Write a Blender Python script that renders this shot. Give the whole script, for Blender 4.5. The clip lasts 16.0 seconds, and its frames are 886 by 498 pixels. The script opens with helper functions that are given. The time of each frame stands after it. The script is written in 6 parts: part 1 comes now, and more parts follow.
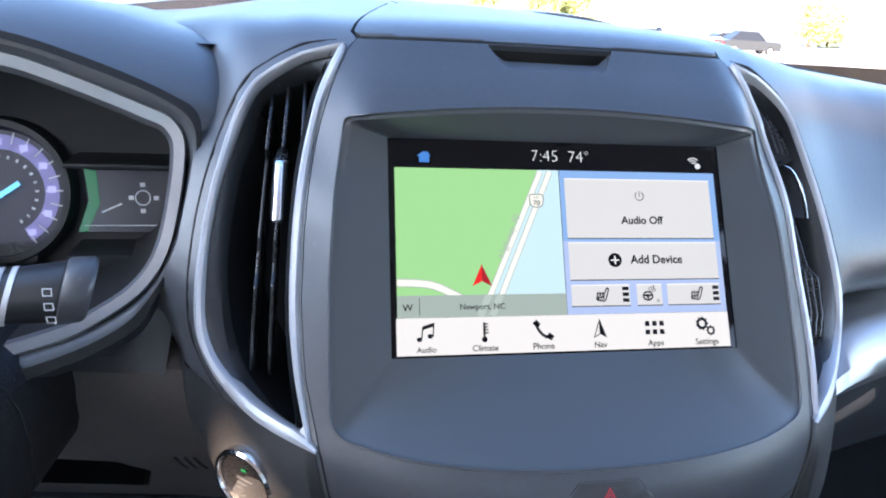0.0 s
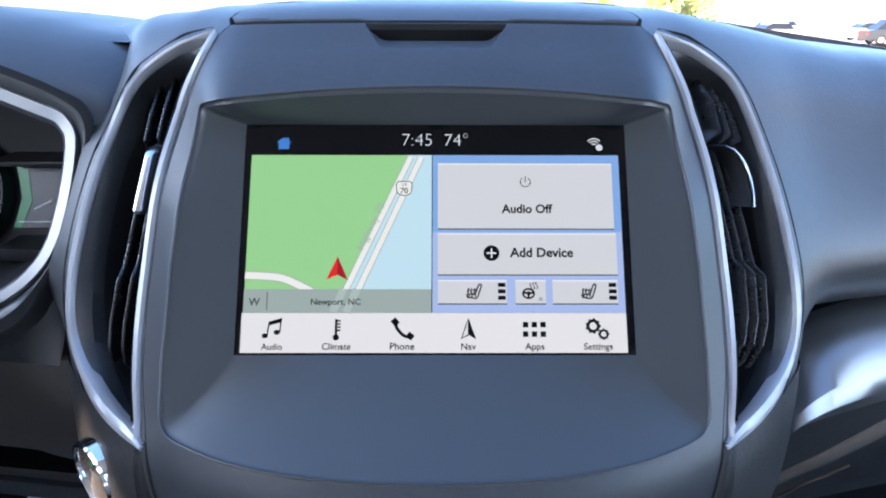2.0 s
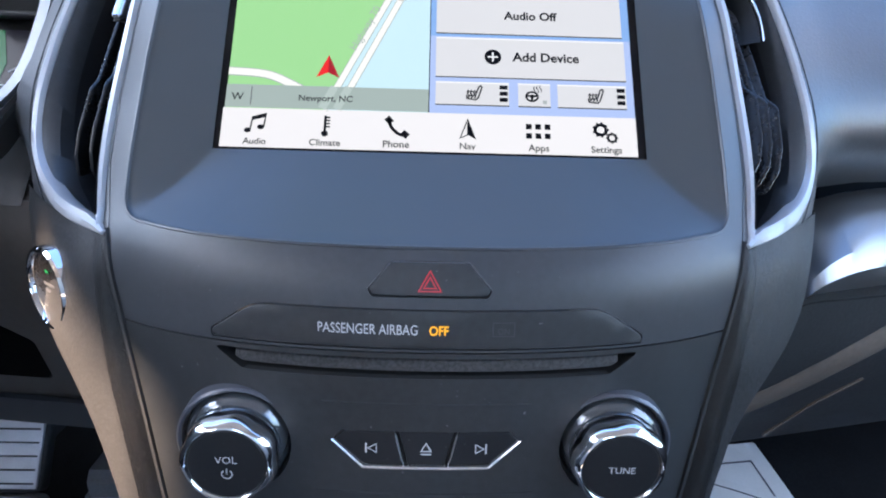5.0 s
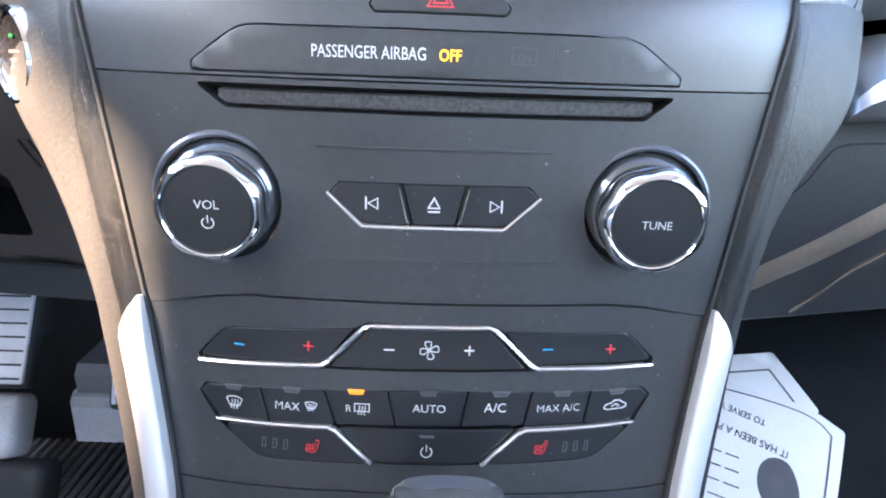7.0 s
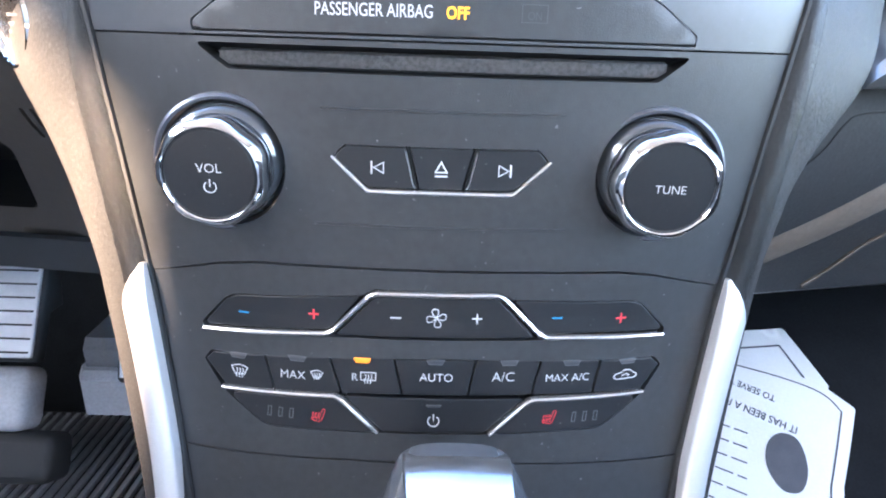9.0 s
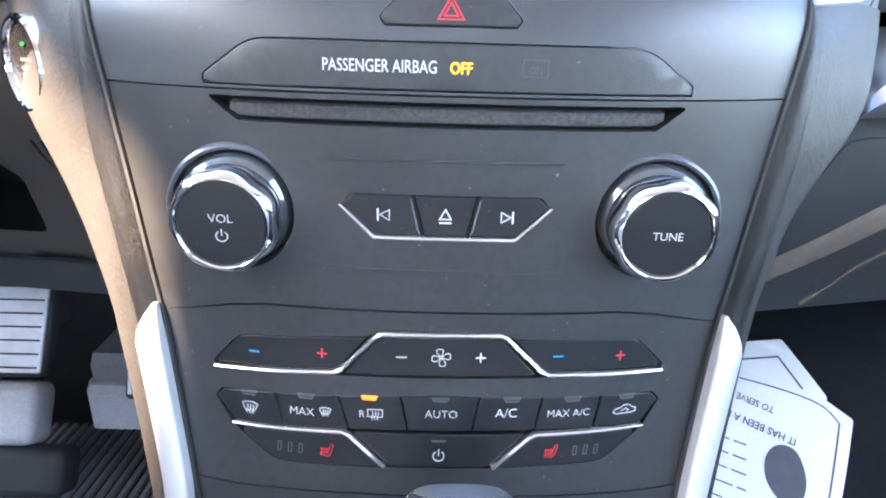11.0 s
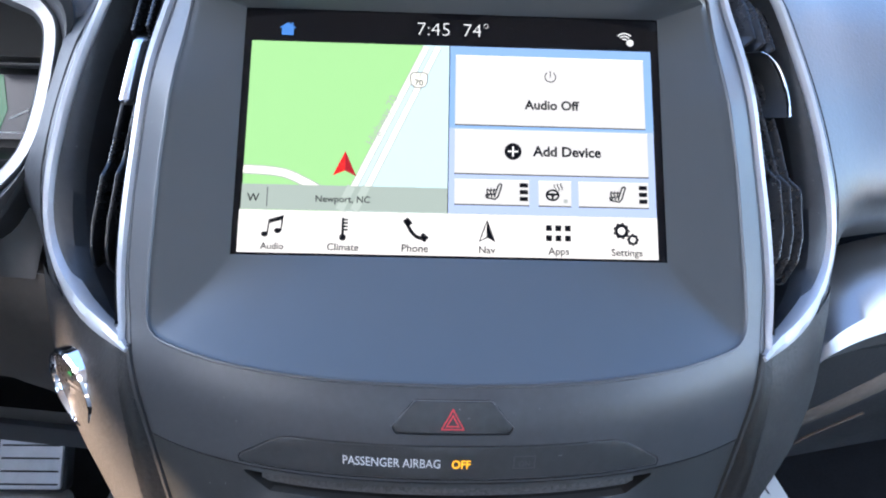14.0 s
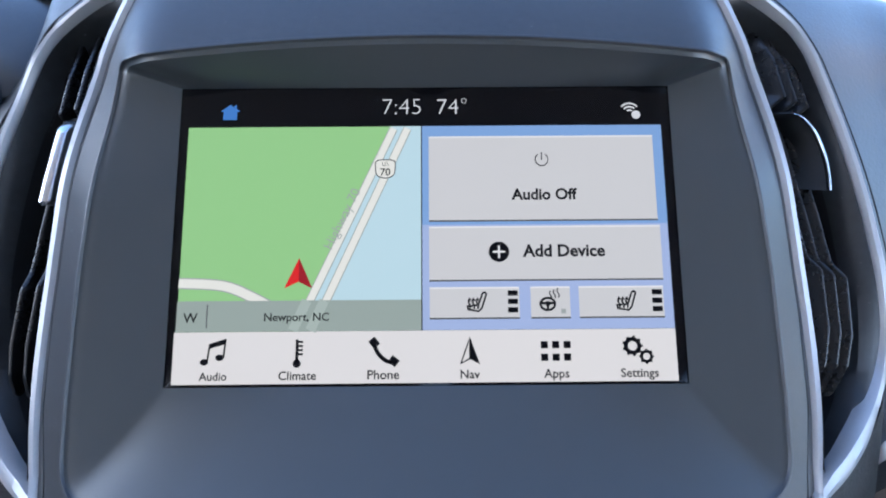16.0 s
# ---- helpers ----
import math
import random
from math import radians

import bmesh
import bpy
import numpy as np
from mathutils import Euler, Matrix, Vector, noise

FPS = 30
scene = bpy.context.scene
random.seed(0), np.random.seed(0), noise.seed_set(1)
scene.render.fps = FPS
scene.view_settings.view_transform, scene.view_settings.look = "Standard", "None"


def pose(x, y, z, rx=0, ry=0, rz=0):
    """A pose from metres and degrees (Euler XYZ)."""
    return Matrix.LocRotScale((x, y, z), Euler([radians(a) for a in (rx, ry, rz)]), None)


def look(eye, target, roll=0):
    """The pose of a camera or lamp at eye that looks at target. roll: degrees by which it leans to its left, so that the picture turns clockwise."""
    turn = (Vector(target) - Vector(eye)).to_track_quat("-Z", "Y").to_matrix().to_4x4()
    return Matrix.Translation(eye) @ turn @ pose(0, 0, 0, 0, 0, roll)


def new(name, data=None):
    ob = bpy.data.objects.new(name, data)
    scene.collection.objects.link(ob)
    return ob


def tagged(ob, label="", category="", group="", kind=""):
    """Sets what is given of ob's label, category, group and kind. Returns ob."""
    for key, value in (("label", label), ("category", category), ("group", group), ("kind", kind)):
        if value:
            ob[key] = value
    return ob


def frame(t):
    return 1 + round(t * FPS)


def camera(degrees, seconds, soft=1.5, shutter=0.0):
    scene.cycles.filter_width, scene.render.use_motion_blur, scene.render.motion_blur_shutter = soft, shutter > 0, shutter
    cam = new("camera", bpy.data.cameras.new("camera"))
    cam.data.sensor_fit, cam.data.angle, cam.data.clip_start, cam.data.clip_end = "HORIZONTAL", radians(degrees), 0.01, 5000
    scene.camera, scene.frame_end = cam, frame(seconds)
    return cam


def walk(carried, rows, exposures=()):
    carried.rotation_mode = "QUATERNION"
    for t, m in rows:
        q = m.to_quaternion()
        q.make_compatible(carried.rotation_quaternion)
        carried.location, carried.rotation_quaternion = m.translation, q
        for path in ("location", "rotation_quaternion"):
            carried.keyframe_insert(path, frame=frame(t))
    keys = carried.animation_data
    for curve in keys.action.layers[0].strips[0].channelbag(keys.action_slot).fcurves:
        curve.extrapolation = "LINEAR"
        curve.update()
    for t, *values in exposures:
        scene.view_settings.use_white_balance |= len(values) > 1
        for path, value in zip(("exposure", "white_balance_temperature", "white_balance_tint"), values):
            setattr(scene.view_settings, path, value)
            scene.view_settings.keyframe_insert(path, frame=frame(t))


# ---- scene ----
cam = camera(68.8, 16.0, soft=2.0)
# seconds, eye in metres, yaw, pitch and roll in degrees
PATH = [
    (0, -0.11966, -0.26139, 1.17696, -11.227, -21.159, 3.961),
    (0.5, -0.02231, -0.25792, 1.17411, -3.575, -21.209, 1.653),
    (1, -0.00822, -0.25198, 1.16630, -1.534, -20.618, 0.764),
    (1.5, -0.00090, -0.25227, 1.16470, -0.564, -20.613, 0.188),
    (2, 0.00138, -0.25267, 1.16436, -0.419, -20.645, 0.197),
    (2.5, 0.00345, -0.25252, 1.16221, -0.351, -20.531, 0.392),
    (3, 0.00284, -0.25280, 1.16277, -0.573, -20.706, 0.591),
    (3.2, 0.00489, -0.25278, 1.16174, -0.322, -20.494, 0.586),
    (5.3, -0.00270, -0.26819, 1.03046, -1.943, -14.371, 1.895),
    (5.5, -0.00135, -0.26637, 1.01859, -1.777, -14.107, 2.234),
    (6, -0.00072, -0.26494, 0.99734, -1.706, -14.458, 2.414),
    (6.5, -0.00114, -0.26549, 0.98102, -1.758, -15.018, 2.257),
    (7, -0.00205, -0.26255, 0.96535, -1.535, -16.118, 2.117),
    (7.5, -0.00335, -0.26059, 0.95768, -1.209, -17.145, 2.119),
    (8, -0.00259, -0.25965, 0.95865, -1.121, -17.910, 2.158),
    (10.5, -0.00161, -0.25955, 0.96353, -0.666, -17.934, 1.632),
    (11, -0.00342, -0.26077, 0.97629, -0.850, -18.248, 1.686),
    (11.5, -0.00417, -0.26446, 0.99904, -1.238, -18.232, 1.943),
    (12, -0.00836, -0.27562, 1.03351, -1.889, -18.230, 2.225),
    (12.5, -0.00948, -0.28397, 1.05439, -2.512, -17.499, 2.358),
    (13, -0.01028, -0.28492, 1.05843, -2.497, -16.759, 2.332),
    (13.5, -0.01514, -0.27216, 1.07687, -2.830, -17.988, 1.983),
    (14, -0.01181, -0.24446, 1.11953, -2.001, -21.510, 1.901),
    (14.5, 0.00562, -0.19223, 1.13751, 0.259, -21.379, 1.328),
    (15, 0.00889, -0.18011, 1.14229, 0.278, -21.024, 0.630),
    (15.5, 0.01180, -0.18410, 1.13990, 0.086, -20.776, -0.055),
    (16, 0.00455, -0.18947, 1.14099, -0.351, -20.934, -0.326),
]


def view_pose(x, y, z, yaw, pitch, roll):
    a, b = radians(yaw), radians(pitch)
    ahead = Vector((-math.sin(a) * math.cos(b), math.cos(a) * math.cos(b), math.sin(b)))
    return look((x, y, z), Vector((x, y, z)) + ahead, roll)


EXPOSURES = [(0.0, 2.66, 5550), (0.5, 2.38, 5450), (1.5, 2.37, 5350), (3.2, 2.35, 5350), (5.3, 2.8, 5450), (5.5, 2.95, 5500), (6.0, 3.38, 5600), (6.5, 3.65, 5800), (7.5, 4.04, 5800), (10.5, 4.04, 5800), (11.5, 4.1, 5800), (12.0, 3.8, 5550), (12.5, 3.6, 5450), (13.0, 3.42, 5400), (13.5, 3.25, 5500), (14.0, 2.98, 5600), (14.5, 2.45, 5500), (16.0, 2.25, 5400)]
walk(cam, [(r[0], view_pose(*r[1:])) for r in PATH], [(t, e, k, 12.0) for t, e, k in EXPOSURES])


# ---- world, sun and large lights ----
world = bpy.data.worlds.new("sky_world")
scene.world = world
world.use_nodes = True
wn, wl = world.node_tree.nodes, world.node_tree.links
sky = wn.new("ShaderNodeTexSky")
sky.sky_type, sky.sun_disc = "NISHITA", False
SUN_FROM = Vector((-0.60, -0.60, 0.50)).normalized()
sky.sun_elevation = math.asin(SUN_FROM.z)
sky.sun_rotation = math.atan2(SUN_FROM.x, SUN_FROM.y)
wl.new(sky.outputs[0], wn["Background"].inputs[0])
wn["Background"].inputs[1].default_value = 0.15
sun_data = bpy.data.lights.new("sun", "SUN")
sun_data.energy, sun_data.angle, sun_data.color = 7.5, radians(1.6), (1.0, 0.68, 0.42)
sun = new("sun", sun_data)
sun.matrix_world = look(SUN_FROM * 30, (0, 0, 0))


def window_fill(x, y, z, wide, tall, watts, color):
    """An added area lamp by a side window, standing in for daylight there."""
    d = bpy.data.lights.new("window_fill_lamp", "AREA")
    d.shape, d.size, d.size_y, d.energy, d.color = "RECTANGLE", wide, tall, watts, color
    new("window_fill_lamp", d).matrix_world = look((x, y, z), (0, y, z - 0.2))


# Added fills: cluster hood, driver's side, passenger's side.
window_fill(-0.73, 0.02, 1.38, 0.50, 0.22, 0.90, (0.96, 0.98, 1.0))
window_fill(-0.73, -0.42, 1.36, 0.40, 0.24, 0.34, (1.0, 0.95, 0.90))
window_fill(0.73, -0.35, 1.25, 0.60, 0.40, 0.46, (0.95, 0.97, 1.0))


# ---- materials ----
def mat(name, color, rough=0.5, metal=0.0, noise_scale=0.0, var=0.0, bump=0.0, bump_scale=800.0, leather=0.0, coat=0.0,
        emit=None, power=1.0, spec=0.5, dust=0.0):
    m = bpy.data.materials.new(name)
    m.use_nodes = True
    n, l = m.node_tree.nodes, m.node_tree.links
    b = n["Principled BSDF"]
    b.inputs["Base Color"].default_value = (*color, 1)
    b.inputs["Roughness"].default_value = rough
    b.inputs["Metallic"].default_value = metal
    b.inputs["Specular IOR Level"].default_value = spec
    if coat:
        b.inputs["Coat Weight"].default_value, b.inputs["Coat Roughness"].default_value = coat, 0.06
    if emit:
        b.inputs["Emission Color"].default_value = (*emit, 1)
        b.inputs["Emission Strength"].default_value = power
    geo = n.new("ShaderNodeTexCoord")
    if var:
        tex = n.new("ShaderNodeTexNoise")
        tex.inputs["Scale"].default_value, tex.inputs["Detail"].default_value = noise_scale or 25.0, 6.0
        l.new(geo.outputs["Object"], tex.inputs["Vector"])
        fine = n.new("ShaderNodeTexNoise")
        fine.inputs["Scale"].default_value, fine.inputs["Detail"].default_value = (noise_scale or 25.0) * 17, 3.0
        l.new(geo.outputs["Object"], fine.inputs["Vector"])
        add = n.new("ShaderNodeMath")
        add.operation = "ADD"
        l.new(tex.outputs[0], add.inputs[0])
        l.new(fine.outputs[0], add.inputs[1])
        ramp = n.new("ShaderNodeMapRange")
        ramp.inputs[1].default_value, ramp.inputs[2].default_value = 0.6, 1.4
        ramp.inputs[3].default_value, ramp.inputs[4].default_value = 1 - var, 1 + var
        l.new(add.outputs[0], ramp.inputs[0])
        mix = n.new("ShaderNodeVectorMath")
        mix.operation = "SCALE"
        mix.inputs[0].default_value = color
        l.new(ramp.outputs[0], mix.inputs["Scale"])
        out = mix.outputs[0]
        if dust:
            sp = n.new("ShaderNodeTexNoise")
            sp.inputs["Scale"].default_value, sp.inputs["Detail"].default_value = 620.0, 1.0
            l.new(geo.outputs["Object"], sp.inputs["Vector"])
            cut = n.new("ShaderNodeMapRange")
            cut.inputs[1].default_value, cut.inputs[2].default_value = 0.765, 0.82
            cut.inputs[3].default_value, cut.inputs[4].default_value = 0.0, dust
            l.new(sp.outputs[0], cut.inputs[0])
            ad2 = n.new("ShaderNodeVectorMath")
            l.new(out, ad2.inputs[0])
            l.new(cut.outputs[0], ad2.inputs[1])
            out = ad2.outputs[0]
        l.new(out, b.inputs["Base Color"])
        rr = n.new("ShaderNodeMapRange")
        rr.inputs[1].default_value, rr.inputs[2].default_value = 0.6, 1.4
        rr.inputs[3].default_value, rr.inputs[4].default_value = max(0, rough - var * 0.25), min(1, rough + var * 0.25)
        l.new(add.outputs[0], rr.inputs[0])
        l.new(rr.outputs[0], b.inputs["Roughness"])
    if bump or leather:
        bn = n.new("ShaderNodeBump")
        bn.inputs["Strength"].default_value = bump or leather
        bn.inputs["Distance"].default_value = 0.0004 if leather else 0.0001
        if leather:
            v = n.new("ShaderNodeTexVoronoi")
            v.feature = "SMOOTH_F1"
            v.inputs["Scale"].default_value = bump_scale
            warp = n.new("ShaderNodeTexNoise")
            warp.inputs["Scale"].default_value = bump_scale * 0.4
            ad = n.new("ShaderNodeVectorMath")
            ad.operation = "MULTIPLY_ADD"
            ad.inputs[1].default_value = (0.004, 0.004, 0.004)
            l.new(warp.outputs[1], ad.inputs[0])
            l.new(geo.outputs["Object"], ad.inputs[2])
            l.new(ad.outputs[0], v.inputs["Vector"])
            l.new(v.outputs[0], bn.inputs["Height"])
        else:
            tn = n.new("ShaderNodeTexNoise")
            tn.inputs["Scale"].default_value, tn.inputs["Detail"].default_value = bump_scale, 4.0
            l.new(geo.outputs["Object"], tn.inputs["Vector"])
            l.new(tn.outputs[0], bn.inputs["Height"])
        l.new(bn.outputs[0], b.inputs["Normal"])
    return m


PLASTIC = mat("satin_charcoal_plastic", (0.047, 0.050, 0.056), 0.40, dust=0.05, noise_scale=20, var=0.15, bump=0.5, bump_scale=2200)
RECESS = mat("smooth_charcoal_plastic", (0.046, 0.0515, 0.056), 0.36, spec=0.7, noise_scale=6, var=0.03, bump=0.15, bump_scale=3000)
PANEL = mat("fine_grain_black_panel", (0.030, 0.0318, 0.0340), 0.44, dust=0.12, noise_scale=18, var=0.28, bump=1.0, bump_scale=2200)
BUTTON = mat("black_button_plastic", (0.0150, 0.0160, 0.0182), 0.38, spec=0.4, dust=0.06, noise_scale=40, var=0.15, bump=0.35, bump_scale=2400)
VINYL = mat("grained_charcoal_vinyl", (0.029, 0.0285, 0.029), 0.50, spec=0.3, noise_scale=12, var=0.14, leather=0.5, bump_scale=620)
DASH = mat("soft_charcoal_dash_skin", (0.054, 0.057, 0.062), 0.40, spec=0.75, noise_scale=10, var=0.12, leather=0.25, bump_scale=620)
DARK = mat("black_cavity_plastic", (0.006, 0.006, 0.0065), 0.6, noise_scale=30, var=0.2)
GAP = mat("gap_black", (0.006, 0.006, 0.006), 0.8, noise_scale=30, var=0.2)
PAINT = mat("silver_paint", (0.66, 0.67, 0.69), 0.34, 0.45, noise_scale=60, var=0.05, bump=0.05, bump_scale=3000)
STRIP = mat("brushed_grey_strip", (0.34, 0.345, 0.355), 0.36, 0.85, noise_scale=60, var=0.05, bump=0.05, bump_scale=3000)
SILVER = mat("satin_silver_metal", (0.47, 0.48, 0.50), 0.42, 0.30, noise_scale=60, var=0.05, bump=0.05, bump_scale=3000)
TAB_CHROME = mat("soft_chrome", (0.85, 0.86, 0.88), 0.2, 1.0, noise_scale=60, var=0.06)
BRIGHT = mat("bright_trim", (0.82, 0.83, 0.85), 0.14, 0.85, noise_scale=60, var=0.05)
CHROME = mat("chrome", (0.85, 0.86, 0.88), 0.07, 1.0, noise_scale=60, var=0.06)
# These three inks carry a faint added glow of their own.
WHITE_INK = mat("glowing_white_ink", (0.55, 0.56, 0.58), 0.5, noise_scale=300, var=0.06, emit=(0.8, 0.82, 0.86), power=0.015)
RED_INK = mat("glowing_red_ink", (0.5, 0.04, 0.05), 0.5, noise_scale=300, var=0.06, emit=(0.9, 0.03, 0.06), power=0.03)
BLUE_INK = mat("glowing_blue_ink", (0.03, 0.25, 0.5), 0.5, noise_scale=300, var=0.06, emit=(0.02, 0.35, 0.75), power=0.03)
GREY_INK = mat("grey_ink", (0.060, 0.062, 0.066), 0.5, noise_scale=300, var=0.06)
INK_AND_GLINT = mat("pale_grey_ink_and_glint", (0.10, 0.103, 0.11), 0.5, noise_scale=300, var=0.06)
BAR_INK = mat("dull_grey_print", (0.07, 0.07, 0.075), 0.85, noise_scale=300, var=0.1, spec=0.1)
AMBER = mat("lit_amber", (0.6, 0.25, 0.01), 0.4, emit=(1.0, 0.44, 0.005), power=0.16)
AMBER_HOT = mat("lit_amber_lamp", (0.35, 0.13, 0.02), 0.4, emit=(1.0, 0.27, 0.005), power=0.10)
CARPET = mat("dark_carpet", (0.013, 0.0135, 0.0145), 0.95, spec=0.08, noise_scale=30, var=0.35, bump=1.0, bump_scale=600)
RUBBER = mat("black_rubber", (0.025, 0.026, 0.028), 0.6, noise_scale=40, var=0.25, bump=0.2, bump_scale=900)
PEDAL = mat("brushed_pedal_metal", (0.68, 0.69, 0.72), 0.42, 0.5, noise_scale=80, var=0.15)
PAPER = mat("white_paper", (0.78, 0.77, 0.74), 0.85, noise_scale=30, var=0.05, bump=0.3, bump_scale=500)
PAPER_INK = mat("grey_print", (0.09, 0.09, 0.1), 0.8, noise_scale=90, var=0.2)
LINER = mat("grey_headliner_cloth", (0.42, 0.41, 0.40), 0.95, noise_scale=30, var=0.1, bump=0.4, bump_scale=900)
SEAT = mat("pale_bounce_cloth", (0.46, 0.45, 0.43), 0.8, noise_scale=20, var=0.08, bump=0.4, bump_scale=700)
DOORTRIM = mat("dark_door_trim", (0.06, 0.06, 0.063), 0.55, noise_scale=12, var=0.15, leather=0.3, bump_scale=500)
RING = mat("blue_grey_ring", (0.10, 0.105, 0.125), 0.30, 0.3, noise_scale=30, var=0.1)
SKIRT = mat("glossy_dark_skirt", (0.15, 0.16, 0.175), 0.14, 0.7, noise_scale=30, var=0.08)
SUNLIT_FOLD = mat("painted_sunlit_tan", (0.13, 0.104, 0.083), 0.65, spec=0.3, noise_scale=20, var=0.2, leather=0.2, bump_scale=500)
GLOVE = mat("black_soft_skin", (0.034, 0.034, 0.035), 0.42, noise_scale=12, var=0.15, leather=0.3, bump_scale=500)
EDGE_BLACK = mat("black_grained_edge", (0.005, 0.0052, 0.006), 0.36, noise_scale=30, var=0.15, leather=0.9, bump_scale=620)

# ---- mesh helpers ----
from mathutils.geometry import delaunay_2d_cdt


def thing(name, label, category, group="", kind=""):
    return tagged(new(name), label, category, group, kind)


def part(name, bm, material, parent, label="", smooth=True):
    me = bpy.data.meshes.new(name)
    bmesh.ops.recalc_face_normals(bm, faces=bm.faces)
    bm.to_mesh(me)
    bm.free()
    if smooth:
        me.shade_smooth()
        me.set_sharp_from_angle(angle=radians(38))
    me.materials.append(material)
    ob = new(name, me)
    ob.parent = parent
    if label:
        ob["label"] = label
    return ob


def lerp(x, xs, ys):
    return float(np.interp(x, xs, ys))


SKIN_Z = (0.70, 0.80, 0.82, 0.834, 0.85, 0.872, 0.925, 0.957, 0.975, 0.984, 0.991, 0.997, 1.125, 1.145, 1.157)
SKIN_Y = (-0.090, -0.0715, -0.0685, -0.0665, -0.0648, -0.0628, -0.0622, -0.0628, -0.0622, -0.0605, -0.0572, -0.052, 0.058, 0.0765, 0.0895)
EDGE = 0.117


def crown(a):
    return 1.3 * a * a + 55 * a**4


def skin_y(x, z):
    """How far ahead the face of the dashboard lies, at a distance x from the middle and a height z."""
    a, z = abs(x), z
    k = min(max(1 - (z - 0.997) / 0.125, 0), 1)
    base = sum(lerp(z + o, SKIN_Z, SKIN_Y) for o in (-0.003, 0, 0.003)) / 3
    # the hood over the screen stands forward of the vents
    bulge = sum(lerp(z + o, (0.99, 1.10, 1.125, 1.133, 1.157), (0, -0.012, -0.017, -0.0150, 0)) for o in (-0.006, -0.003, 0, 0.003, 0.006)) / 5
    f = min(1, max(0, (0.126 - a) / 0.032))
    base += bulge * f * f * (3 - 2 * f)
    # the upper corners roll back towards the vents
    g = min(1, max(0, (z - 1.075) / 0.045))
    g2 = g * g * (3 - 2 * g)
    base += 14.0 * max(0, min(a, EDGE) - 0.088) ** 2 * g2
    if a <= EDGE:
        return base + k * crown(a)
    d = a - EDGE
    g = min(1, max(0, (z - 0.965) / 0.085))
    q = 8.0 - 7.5 * g * g * (3 - 2 * g)
    side = 0.5 * d if d < 0.07 else 0.035 + 0.5 * 0.07 * (1 - math.exp(-(d - 0.07) / 0.07)) + 0.05 * (d - 0.07)
    # the soft skin turns under beyond the vents
    under = 16.0 * max(0, 1.036 - max(z, 0.985)) ** 2 * min(1, max(0, (a - 0.188) / 0.03))
    # the vents lie a little behind the bezel's edge
    e, f = min(1, max(0, (z - 0.995) / 0.06)), min(1, d / 0.03)
    deep = 0.010 * e * e * (3 - 2 * e) * (1 - g2) * f * f * (3 - 2 * f)
    return base + k * crown(EDGE) + side + q * min(d, 0.09) ** 2 + under + deep


ROLL = 1.15


def skin(x, s, h=0.0):
    """A point of the dashboard's skin: s is its height on the face, and past ROLL the way over the top. h: metres proud of it."""
    def at(x, s):
        droop = lerp(abs(x), (0.13, 0.19, 0.265, 0.37, 0.57, 0.75), (0, 0.010, 0.024, 0.034, 0.055, 0.08)) * min(1, max(0, (s - 1.06) / 0.09))
        if x < 0:  # the valley between the vent and the cluster's hood
            droop -= 0.004 * min(1, max(0, (-x - 0.15) / 0.03))
            ahead = 0.034 * min(1, max(0, (-x - 0.160) / 0.026)) ** 1.5 * min(1, max(0, (s - 1.095) / 0.035))
        else:
            ahead = 0.0
        if s <= ROLL:
            return Vector((x, skin_y(x, s) + ahead, s - droop))
        e = s - ROLL
        droop += 0.0030 * min(1, abs(x / 0.105) ** 3) * (1 - math.exp(-e / 0.012))
        return Vector((x, skin_y(x, ROLL) + ahead + e * 1.02, ROLL + 0.016 * (1 - math.exp(-e / 0.016)) - droop + 0.012 * e))
    p = at(x, s)
    if not h:
        return p
    d = 0.0006
    n = (at(x + d, s) - at(x - d, s)).cross(at(x, s + d) - at(x, s - d)).normalized()
    return p + n * h


TILT_S = 0.6009
S_UP, S_OUT = Vector((0, TILT_S, 1)).normalized(), Vector((0, -1, TILT_S)).normalized()


def lcd(u, v, h=0.0):
    """A point of the tilted screen, from the middle of its lower edge."""
    return Vector((u, -0.0015, 1.02)) + S_UP * v + S_OUT * h


def rounded(points, r, n=5):
    """A closed outline with its corners rounded by r, or by a radius for each corner."""
    out, m = [], len(points)
    for i, p in enumerate(points):
        p = Vector(p)
        a, b = Vector(points[i - 1]) - p, Vector(points[(i + 1) % m]) - p
        ri = r[i] if isinstance(r, (list, tuple)) else r
        half = a.angle(b) / 2
        t = min(ri / max(math.tan(half), 0.05), a.length * 0.49, b.length * 0.49)
        if ri <= 0 or t < 1e-6:
            out.append(p)
            continue
        p0, p1 = p + a.normalized() * t, p + b.normalized() * t
        for j in range(n + 1):
            f = j / n
            out.append(p0 * (1 - f) ** 2 + p * 2 * f * (1 - f) + p1 * f * f)
    return out


def smooth_loop(points, n=6, closed=True):
    """A Catmull-Rom curve through points of two or three numbers."""
    ps, out, m = [Vector(p) for p in points], [], len(points)
    for i in range(m if closed else m - 1):
        g = (lambda k: ps[k % m]) if closed else (lambda k: ps[min(max(k, 0), m - 1)])
        a, b, c, d = g(i - 1), g(i), g(i + 1), g(i + 2)
        for j in range(n):
            f = j / n
            out.append(0.5 * (2 * b + (c - a) * f + (2 * a - 5 * b + 4 * c - d) * f * f + (3 * b - a - 3 * c + d) * f**3))
    if not closed:
        out.append(ps[-1])
    return out


